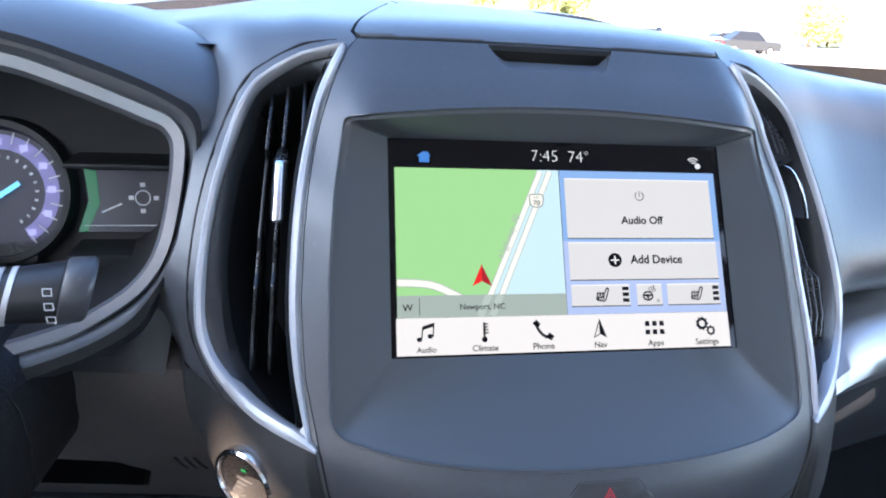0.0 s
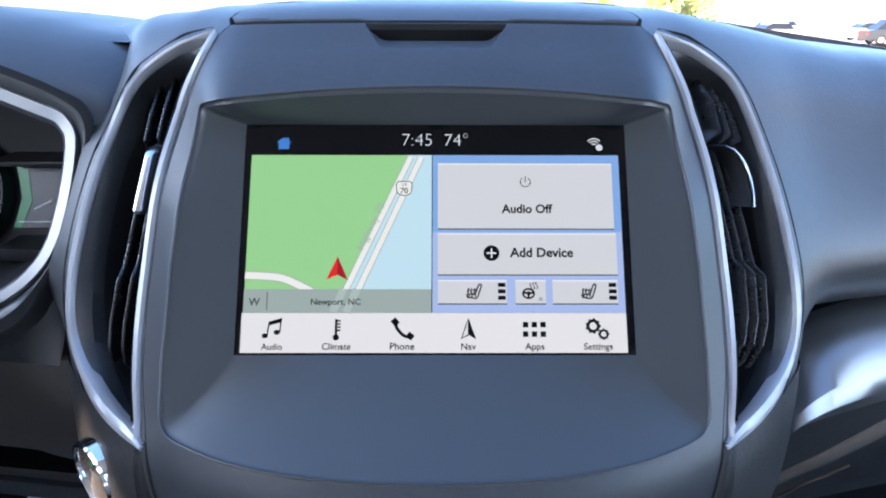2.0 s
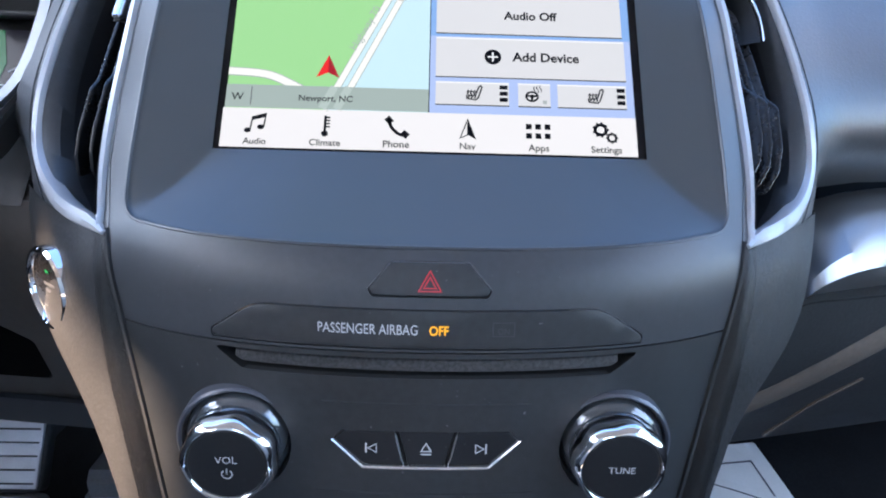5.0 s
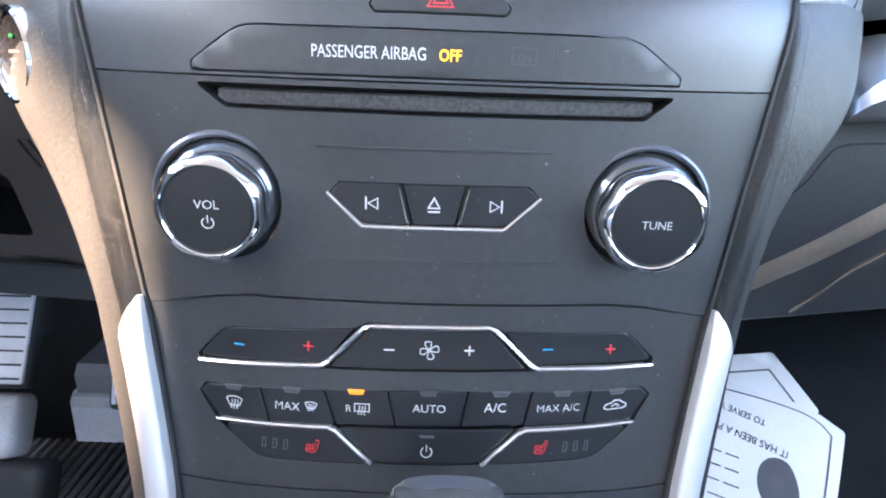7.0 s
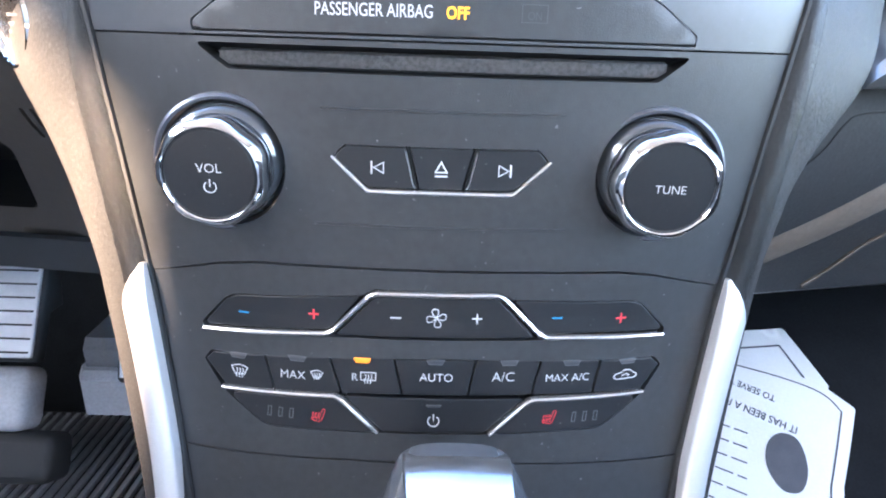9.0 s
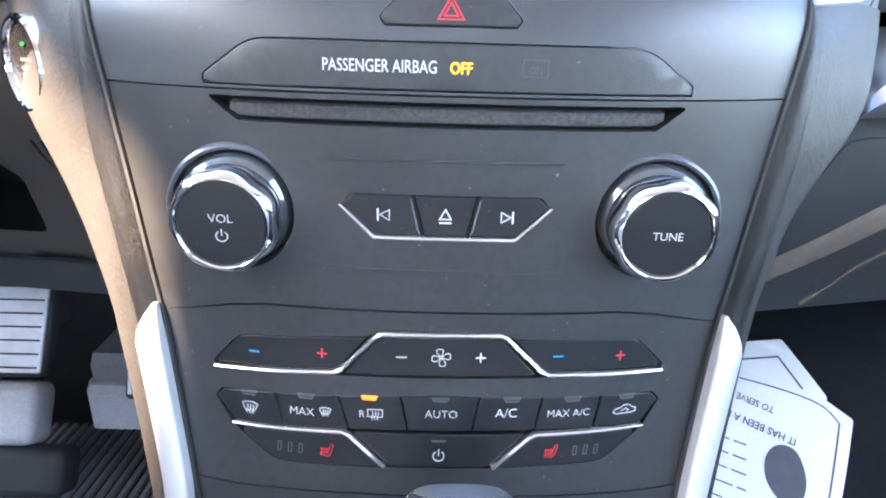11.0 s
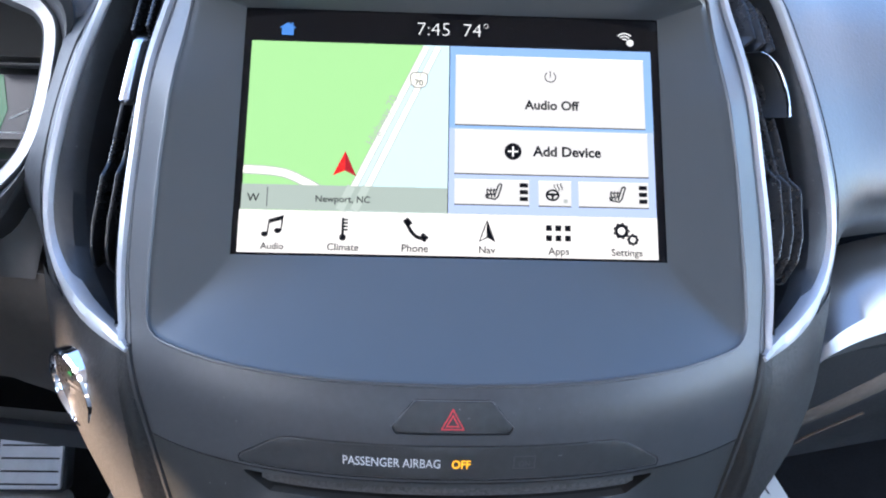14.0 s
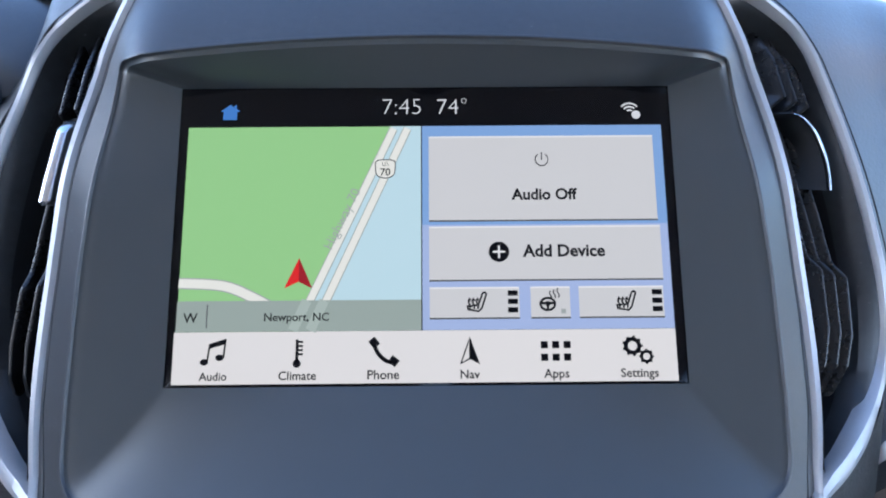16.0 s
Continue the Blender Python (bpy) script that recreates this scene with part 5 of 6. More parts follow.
part("back_plate", cm, DARK, cluster)
DIAL = mat("dial_face", (0.008, 0.008, 0.009), 0.35, emit=(0.10, 0.09, 0.16), power=0.03)
SCALE = mat("dial_scale", (0.2, 0.18, 0.4), 0.4, emit=(0.30, 0.27, 0.52), power=0.06)
NEEDLE = mat("needle_blue", (0.1, 0.3, 0.6), 0.4, emit=(0.25, 0.7, 1.0), power=0.2)
gauge = part("gauge", flat(disc(-0.303, 1.056, 0.039, 48), fc, 0.001), DIAL, cluster, "round speed gauge")
gl = bmesh.new()
rows = [[fc(-0.303 + q * math.cos(a), 1.056 + q * math.sin(a), h) for a in np.linspace(-1.05, 4.2, 50)] for q, h in ((0.0235, 0.0012), (0.0315, 0.0016))]
loft(rows, closed=False, bm=gl)
part("scale_band", gl, SCALE, gauge, "violet lit scale")
NUMERAL = mat("dial_numeral", (0.3, 0.28, 0.5), 0.4, emit=(0.6, 0.56, 0.9), power=0.12)
for k in range(11):
    a = -0.95 + 5.05 * k / 10
    part("numeral_bar", flat(rect(-0.303 + 0.0275 * math.cos(a) - 0.0022, 1.056 + 0.0275 * math.sin(a) - 0.0018, -0.303 + 0.0275 * math.cos(a) + 0.0022, 1.056 + 0.0275 * math.sin(a) + 0.0018), fc, 0.0021), NUMERAL, gauge)
tk = bmesh.new()
for k in range(21):
    a = -1.0 + 5.15 * k / 20
    line([(-0.303 + q * math.cos(a), 1.056 + q * math.sin(a)) for q in ((0.027, 0.0335) if k % 2 else (0.0245, 0.0335))], 0.0008, fc, 0.002, tk)
    line([(-0.303 + q * math.cos(a), 1.056 + q * math.sin(a)) for q in (0.0185, 0.0205)], 0.0014, fc, 0.002, tk)
part("tick", tk, WHITE_INK, gauge)
part("needle", line([(-0.308, 1.050), (-0.292, 1.061)], 0.0028, fc, 0.004), NEEDLE, gauge, "pale blue lit needle")
part("gauge_rim", loft([[fc(-0.303 + q * math.cos(a), 1.056 + q * math.sin(a), h) for a in np.linspace(0, 2 * math.pi, 61)[:-1]] for q, h in ((0.034, 0.001), (0.036, 0.008), (0.0395, 0.008), (0.042, 0.0))]), BUTTON, gauge)
gear = part("gear_display", flat(rounded(rect(-0.335, 1.0165, -0.283, 1.0265), 0.004), fc, 0.006), BUTTON, cluster)
part("lettering", lettering("PRNDS", -0.309, 1.0190, 0.040, fc, 0.0063), GREY_INK, gear)
INFO = mat("info_display", (0.006, 0.006, 0.006), 0.25, emit=(0.075, 0.065, 0.085), power=0.035)
INFO_G = mat("info_green", (0.0, 0.05, 0.01), 0.25, emit=(0.03, 0.30, 0.08), power=0.055)
info = part("info_display", flat([Vector(p) for p in ((-0.2585, 1.0715), (-0.2545, 1.0690), (-0.205, 1.0690), (-0.205, 1.034), (-0.262, 1.034), (-0.2565, 1.050))], fc, 0.001), INFO, cluster, "small lit trip display with a green edge")
part("green_edge", flat([Vector(p) for p in ((-0.2585, 1.0715), (-0.2555, 1.0690), (-0.2515, 1.0685), (-0.2500, 1.050), (-0.2570, 1.034), (-0.262, 1.034), (-0.2560, 1.052))], fc, 0.0014), INFO_G, info)
cp = line([(-0.249, 1.045), (-0.238, 1.050)], 0.0009, fc, 0.0016)
for dx, dz in ((0, 0.0075), (0.0075, 0), (0, -0.0075), (-0.0065, 0)):
    flat(rect(-0.226 + dx - 0.0014, 1.0535 + dz - 0.0012, -0.226 + dx + 0.0014, 1.0535 + dz + 0.0012), fc, 0.0016, cp)
line([(-0.226 + 0.0042 * math.cos(a), 1.0535 + 0.0042 * math.sin(a)) for a in np.linspace(0, 5.9, 14)], 0.0006, fc, 0.0016, cp, True)
line([(-0.259, 1.0375), (-0.207, 1.0378)], 0.0005, fc, 0.0016, cp)
part("printed_marks", cp, WHITE_INK, info)
bm = bmesh.new()
box(bm, (-0.262, 0.118, 1.0755), (-0.19, 0.15, 1.0785), 0.001)
part("ledge", bm, BUTTON, cluster)
bm = bmesh.new()
box(bm, (-0.262, 0.105, 1.021), (-0.19, 0.15, 1.029), 0.002)
part("ledge", bm, BUTTON, cluster)

def kn(x, z, h=0.0):
    """A point of the lower panel under the cluster, which turns forward towards its foot."""
    y = lerp(z, (0.78, 0.832, 0.855, 0.911, 0.925, 0.96, 1.0), (0.150, 0.125, 0.110, 0.064, 0.058, 0.050, 0.052))
    return Vector((x, y + 0.14 * max(0, -0.19 - x), z)) + Vector((0, -1, -0.4)).normalized() * h


# hood over the cluster
hood = thing("cluster_hood", "charcoal hood over the instrument cluster", "dashboard")
outer = smooth_loop([(-0.31, 0.990), (-0.255, 0.997), (-0.216, 1.010), (-0.2035, 1.0255), (-0.1925, 1.046), (-0.1865, 1.075), (-0.1835, 1.108), (-0.2000, 1.1215), (-0.236, 1.137), (-0.271, 1.148), (-0.325, 1.157), (-0.39, 1.150), (-0.45, 1.112), (-0.457, 1.06), (-0.43, 1.0)], 5, False)
rin = smooth_loop([(-0.31, 1.0030), (-0.255, 1.0090), (-0.228, 1.0165), (-0.208, 1.0295), (-0.1965, 1.050), (-0.1905, 1.076), (-0.1895, 1.096), (-0.2000, 1.1115), (-0.240, 1.129), (-0.271, 1.1395), (-0.322, 1.1475), (-0.386, 1.1395), (-0.4355, 1.105), (-0.4405, 1.06), (-0.42, 1.023)], 5, False)
rows = [[cl(*p, -0.0005) for p in rin], [cl(*p, 0.0035) for p in [a.lerp(b, 0.35) for a, b in zip(rin, outer)]], [cl(*p, 0.0045) for p in [a.lerp(b, 0.85) for a, b in zip(rin, outer)]], [cl(*p, 0.001) for p in outer]]
part("face", loft(rows, closed=False), DASH, hood)
low = [p for p in outer if p.y < 1.062 and p.x > -0.42]
rows = [[cl(*p, 0.0008) for p in low], [cl(*p, -0.012) + Vector((0.001, 0, -0.004)) for p in low], [(cl(*p, -0.012) + kn(min(p.x, -0.200) - 0.002, 0.983, -0.002)) / 2 for p in low], [kn(min(p.x, -0.200) - 0.002, 0.983, 0.0015) for p in low]]
part("lower_skirt", loft(rows, closed=False), GLOVE, hood, "grained panel below the cluster")
up = [p for p in outer if p.y > 1.100]
rows = [[cl(*p, 0.001) for p in up]]
for d in (0.003, 0.008, 0.015, 0.025, 0.04, 0.06, 0.09, 0.13, 0.19, 0.26):
    row = []
    for p in up:
        b = cl(*p, 0.001)
        top = lerp(-p.x, (0.184, 0.20, 0.236, 0.271, 0.33, 0.46), (1.146, 1.151, 1.160, 1.166, 1.168, 1.13))
        side_ = min(1, max(0, (p.x + 0.215) / 0.03))
        row.append(Vector((b.x + side_ * (0.004 + 0.024 * min(1, d / 0.05)), b.y + d, b.z + (top - b.z) * (1 - math.exp(-d / 0.032)) - 0.06 * max(0, d - 0.06) - 0.013 * side_ * side_ * min(1, d / 0.04))))
    rows.append(row)
part("top", loft(rows, closed=False), DASH, hood)
# Black strip laid on the face paints the shade under the hood.
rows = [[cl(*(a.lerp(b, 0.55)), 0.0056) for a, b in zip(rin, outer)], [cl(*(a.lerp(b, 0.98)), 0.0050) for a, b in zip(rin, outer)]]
part("painted_shadow_strip", loft(rows, closed=False), GAP, hood, "black strip painting the shaded gap under the hood")
rows = [[Vector((x, y, 1.1435 - 0.09 * max(0, -x - 0.25) ** 1.3 + 0.008 * max(0, y - 0.3))) for x in np.linspace(-0.75, -0.165, 24)] for y in (0.150, 0.18, 0.22, 0.3, 0.4, 0.5, 0.62)]
part("top_filler", loft(rows, closed=False), DASH, dash_l)

# wiper stalk
stalk = thing("wiper_stalk", "black wiper stalk with white printed symbols", "stalk")


def stalk_ring(f, w, h, lean=0.004):
    c0 = Vector((-0.343 + 0.135 * f, -0.004 + 0.012 * f, 1.046 + 0.008 * f))
    return [c0 + Vector((lean * math.sin(a) - 0.003 * math.cos(a), w * 0.88 * math.cos(a), h * 0.88 * math.sin(a))) for a in np.linspace(0, 2 * math.pi, 37)[:-1]]


part("arm", loft([stalk_ring(*q) for q in ((0, 0.010, 0.009), (0.35, 0.0125, 0.0105), (0.60, 0.0135, 0.0120), (0.74, 0.0150, 0.0135), (0.855, 0.0155, 0.0145))], caps=True), BUTTON, stalk)
cap = part("end_cap", loft([stalk_ring(*q) for q in ((0.860, 0.0162, 0.0152), (0.868, 0.0170, 0.0160), (0.930, 0.0166, 0.0156), (0.941, 0.0156, 0.0146), (0.945, 0.0144, 0.0134))], caps=True), PLASTIC, stalk, "grey push-button end cap")
part("seam", loft([stalk_ring(*q) for q in ((0.853, 0.0158, 0.0148), (0.862, 0.0158, 0.0148))]), GAP, stalk)
for f in (0.62, 0.66, 0.70):
    part("collar", loft([stalk_ring(*q) for q in ((f, 0.0130, 0.0115), (f + 0.006, 0.0150, 0.0137), (f + 0.022, 0.0152, 0.0139), (f + 0.028, 0.0130, 0.0115))], caps=True), SILVER, stalk, "silver ribbed collar")
sy = bmesh.new()
sp = lambda x, z, h=0.0: Vector((x, -0.0095 - h + 12.0 * (z - 1.0525) ** 2, z))
for z in (1.0595, 1.0535, 1.0475):
    line([(-0.2280, z + 0.0014), (-0.2248, z + 0.0014), (-0.2248, z - 0.0014), (-0.2280, z - 0.0014)], 0.0004, sp, 0.0003, sy, True)
part("printed_symbols", sy, WHITE_INK, stalk)
column = thing("steering_column", "black plastic steering column shroud under the stalk", "steering column")
rows = []
for f in np.linspace(0, 1, 12):
    y, k = -0.10 + 0.20 * f, 0.88 + 0.12 * f
    row = []
    for a in np.linspace(0, 2 * math.pi, 37)[:-1]:
        c, q = math.cos(a), math.sin(a)
        row.append(Vector((-0.376 + 0.130 * k * math.copysign(abs(c) ** 0.6, c), y, 0.972 + 0.058 * k * math.copysign(abs(q) ** 0.6, q))))
    rows.append(row)
part("shroud", loft(rows, caps=True), EDGE_BLACK, column)
part("seam", loft([[v + Vector((v.x + 0.376, 0, v.z - 0.972)) * 0.004 + Vector((0, o, 0)) for v in rows[6]] for o in (0, 0.0015)]), GAP, column)

# ---- driver's footwell ----
knee = thing("knee_panel", "dark lower dashboard panel with three air slots", "dashboard panel")
BROWN = mat("dark_warm_plastic", (0.085, 0.075, 0.067), 0.5, noise_scale=14, var=0.15, leather=0.25, bump_scale=600)
SLITS = [rounded([(-0.2055 + d, 0.9215), (-0.2033 + d, 0.9215), (-0.1980 + d, 0.9065), (-0.2002 + d, 0.9065)], 0.0004) for d in (0, 0.0055, 0.011)]
POCKET = rounded([(-0.60, 0.925), (-0.236, 0.914), (-0.223, 0.898), (-0.236, 0.857), (-0.60, 0.850)], [0, 0.012, 0.006, 0.006, 0])
part("face", sheet([(-0.12, 0.985), (-0.60, 0.985), (-0.60, 0.836), (-0.12, 0.836)], [POCKET] + SLITS, 0.012, 0.02, 0.02, kn), BROWN, knee)
pk = loft([[kn(p.x, p.y, 0) for p in POCKET], [kn(p.x, p.y, -0.05) for p in POCKET]])
pk.faces.new(list(pk.verts)[-len(POCKET):])
part("pocket", pk, DARK, knee)
bm = bmesh.new()
sheet([(-0.155, 0.99), (-0.23, 0.99), (-0.23, 0.89), (-0.155, 0.89)], (), 0.02, 0.003, 0, kn, -0.022, bm)
part("backing", bm, GAP, knee)
rows = []
for x in np.linspace(-0.60, -0.12, 18):
    rows.append([kn(x, 0.836, 0.0005), kn(x, 0.8355, 0.004), kn(x, 0.832, 0.005), kn(x, 0.810, 0.004), kn(x, 0.8045, -0.006), kn(x, 0.806, -0.08)])
part("lower_lip", loft(rows, closed=False), PLASTIC, knee)

PED_N = Vector((0, -1, 0.5)).normalized()


def pedal_put(x, v, h=0.0):
    return Vector((x, 0.216 + 0.41 * (v - 0.697) * 1.25, v)) + PED_N * h


brake = thing("brake_pedal", "wide brake pedal with a ribbed metal face", "pedal")
pr = rounded(rect(-0.385, 0.698, -0.3235, 0.771), 0.006)
part("pad", pad(pr, -0.012, 0.0, 0.003, put=pedal_put, step=0.012), RUBBER, brake)
part("face_plate", pad(offset(pr, 0.003), 0.0, 0.0025, 0.001, put=pedal_put, step=0.012), PEDAL, brake, "brushed metal face plate")
for k in range(7):
    z = 0.705 + 0.0100 * k
    part("rib", strip([(-0.379, z), (-0.329, z)], 0.0014, 0.0018, 0.0032, pedal_put, step=0.01), RUBBER, brake)
rows = []
for f in np.linspace(0, 1, 8):
    c0 = Vector((-0.345, 0.272 + 0.02 * f, 0.72 + 0.18 * f))
    rows.append([c0 + Vector((0.008 * a, 0.015 * b, 0)) for a, b in ((-1, -1), (1, -1), (1, 1), (-1, 1))])
part("arm", loft(rows, caps=True), RUBBER, brake)
foot = thing("driver_foot_panel", "grey plastic ramp below the brake pedal", "floor panel")
fr = rounded(rect(-0.42, 0.648, -0.330, 0.694), 0.010)
part("ramp", pad(fr, -0.03, -0.003, 0.006, put=pedal_put, step=0.015), mat("grey_scuffed_plastic", (0.48, 0.49, 0.52), 0.5, noise_scale=25, var=0.2), foot)
part("rubber_foot", pad(rounded(rect(-0.42, 0.612, -0.302, 0.647), 0.010), -0.03, -0.001, 0.006, put=pedal_put, step=0.015), RUBBER, foot, "black rubber foot of the ramp")
gas = thing("accelerator_pedal", "accelerator pedal with a ribbed metal face", "pedal")
gas_put = lambda x, v, h=0.0: Vector((x, 0.166 + 0.35 * (v - 0.742), v)) + PED_N * h
gr = rounded(rect(-0.2285, 0.716, -0.192, 0.766), 0.005)
part("pad", pad(gr, -0.012, 0.0, 0.003, put=gas_put, step=0.012), RUBBER, gas)
for k in range(5):
    x = -0.2235 + 0.0066 * k
    part("rib", strip([(x, 0.720), (x, 0.762)], 0.0034, 0.0, 0.0030, gas_put, step=0.01), PEDAL, gas)
rows = []
for f in np.linspace(0, 1, 6):
    c0 = Vector((-0.206, 0.192 + 0.05 * f, 0.745 + 0.12 * f))
    rows.append([c0 + Vector((0.006 * a, 0.01 * b, 0)) for a, b in ((-1, -1), (1, -1), (1, 1), (-1, 1))])
part("arm", loft(rows, caps=True), RUBBER, gas)

floor = thing("floor", "dark carpeted cabin floor and toe board", "floor", kind="structure")
rows = []
for y, z in ((-2.3, 0.56), (0.0, 0.56), (0.40, 0.565), (0.45, 0.60), (0.58, 0.86), (0.62, 1.0), (0.62, 1.12)):
    rows.append([Vector((x, y, z)) for x in np.linspace(-0.80, 0.80, 30)])
part("carpet", loft(rows, closed=False), CARPET, floor)
dmat = thing("driver_floor_mat", "black rubber floor mat with lengthwise ribs", "floor mat")
bm = bmesh.new()
box(bm, (-0.52, -0.30, 0.562), (-0.125, 0.345, 0.571), 0.003)
part("sheet", bm, RUBBER, dmat)
rb = bmesh.new()
box(rb, (-0.0024, -0.27, 0.570), (0.0024, 0.335, 0.5755), 0.001)
rib0 = part("rib", rb, mat("grey_rubber_rib", (0.36, 0.37, 0.39), 0.6, noise_scale=40, var=0.25), dmat)
for k in range(38):
    ob = new("rib", rib0.data) if k else rib0
    ob.parent = dmat
    ob.location = (-0.505 + 0.0098 * k, 0, 0)
tun = thing("tunnel_side", "dark carpet along the side of the centre tunnel", "carpet", kind="structure")
for s in (-1, 1):
    rows = [[Vector((s * x, y, z)) for x, z in ((0.095, 0.72), (0.105, 0.66), (0.118, 0.60), (0.135, 0.565))] for y in np.linspace(-0.4, 0.6, 12)]
    part("carpet", loft(rows, closed=False), CARPET, tun)
hump = thing("heater_duct", "grey plastic duct cover against the tunnel", "duct cover")
DUCT = mat("duct_plastic", (0.36, 0.37, 0.40), 0.5, noise_scale=25, var=0.2)
ends = [(0.205, 0.658), (0.199, 0.662), (0.197, 0.694), (0.203, 0.700)]
part("cover", loft([[Vector((x, y + b, z)) for y, z in ends] + [Vector((x, 0.30, 0.700)), Vector((x, 0.44, 0.658))] for x, b in ((-0.283, 0.008), (-0.278, 0.0), (-0.20, 0.0), (-0.106, 0.0))], caps=True), DUCT, hump)
part("ledge", loft([[Vector((x, y, z)) for y, z in ((0.209, 0.6995), (0.207, 0.716), (0.213, 0.724), (0.30, 0.728), (0.30, 0.6995))] for x in (-0.278, -0.272, -0.20, -0.106)], caps=True), mat("dark_duct_ledge", (0.15, 0.155, 0.165), 0.5, noise_scale=25, var=0.2), hump, "darker upper ledge")

# ---- passenger side below the dash ----
trimr = thing("dash_trim_strip", "satin silver trim strip across the passenger dashboard", "trim strip")
rows = []
for x in np.concatenate([np.linspace(0.189, 0.235, 12), np.linspace(0.247, 0.70, 20)]):
    top = 0.9915 - 0.0460 * math.exp(-(x - 0.189) / 0.020)
    low = 0.9440 + 0.02 * (x - 0.189)
    y = 0.044 + 0.33 * (x - 0.189)
    rows.append([Vector((x, y + d, low + (top - low) * f)) for f, d in ((0, 0.03), (0.0, 0.004), (0.12, -0.002), (0.35, -0.006), (0.62, -0.002), (0.88, 0.012), (1.0, 0.022), (1.0, 0.05))])
part("strip", loft(rows, closed=False), STRIP, trimr)
glove = thing("glove_box", "dark glove box with a scooped lower edge", "glove box")
rows = []
for x in np.linspace(0.118, 0.72, 36):
    row = []
    for f, z in zip(np.linspace(0, 1, 16), np.linspace(0.950, 0.815, 16)):
        y = 0.052 + 0.25 * (x - 0.14) + 0.05 * f ** 0.8 - 0.012 * math.sin(math.pi * min(1, f * 1.1)) + 0.03 * max(0, 0.17 - x) / 0.05
        row.append(Vector((x, y, z)))
    row += [row[-1] + Vector((0, 0.012, -0.006)), row[-1] + Vector((0, 0.2, 0.0))]
    rows.append(row)
part("door", loft(rows, closed=False), GLOVE, glove)
def lp(x, z, h=0.0):
    """A point of the glove box's face."""
    f = min(1, max(0, (0.950 - z) / 0.135))
    return Vector((x, 0.052 + 0.25 * (x - 0.14) + 0.05 * f ** 0.8 - 0.012 * math.sin(math.pi * min(1, 1.1 * f)) + 0.03 * max(0, 0.17 - x) / 0.05 - h, z))


# Warm light streaks on the glove box, painted as tan strips.
part("sunlit_fold", strip(smooth_loop([(0.184, 0.842), (0.192, 0.847), (0.2095, 0.857), (0.2235, 0.865), (0.254, 0.884), (0.30, 0.912)], 6, False), [0.014] * 6 + [0.019] * 25, -0.002, 0.002, lp, step=0.01), SUNLIT_FOLD, glove, "ridge painted tan for warm sunlight")
part("sunlit_fold", strip(smooth_loop([(0.233, 0.818), (0.246, 0.829), (0.260, 0.849), (0.285, 0.868)], 6, False), 0.0035, -0.002, 0.002, lp, step=0.01), SUNLIT_FOLD, glove, "ridge painted tan for warm sunlight")
part("door_gap", strip(smooth_loop([(0.176, 0.893), (0.190, 0.902), (0.200, 0.912), (0.207, 0.924), (0.216, 0.9305), (0.25, 0.932), (0.40, 0.934), (0.70, 0.936)], 6, False), 0.0014, -0.001, 0.0006, lp, step=0.01), GAP, glove, "dark gap round the door")

# paper mats on the passenger's floor
pn = Vector((0, -0.6, 1)).normalized()


def paper_put(x, v, h=0.0):
    """Across, and up the slope of the toe board from (0, 0.183, 0.671)."""
    return Vector((x - 0.008, 0.183, 0.671)) + Vector((0, 1, 0.6)).normalized() * v + pn * (h + 0.004 * math.sin(x * 26) * math.cos(v * 20))


toe = thing("passenger_toe_board", "dark carpet slope under the glove box", "carpet", kind="structure")
bm = bmesh.new()
sheet(rect(0.10, -0.13, 0.72, 0.22), (), 0.02, 0.02, 0, lambda x, v, h=0.0: paper_put(x, v, h) - pn * 0.012, 0.0, bm)
part("carpet", bm, CARPET, toe)
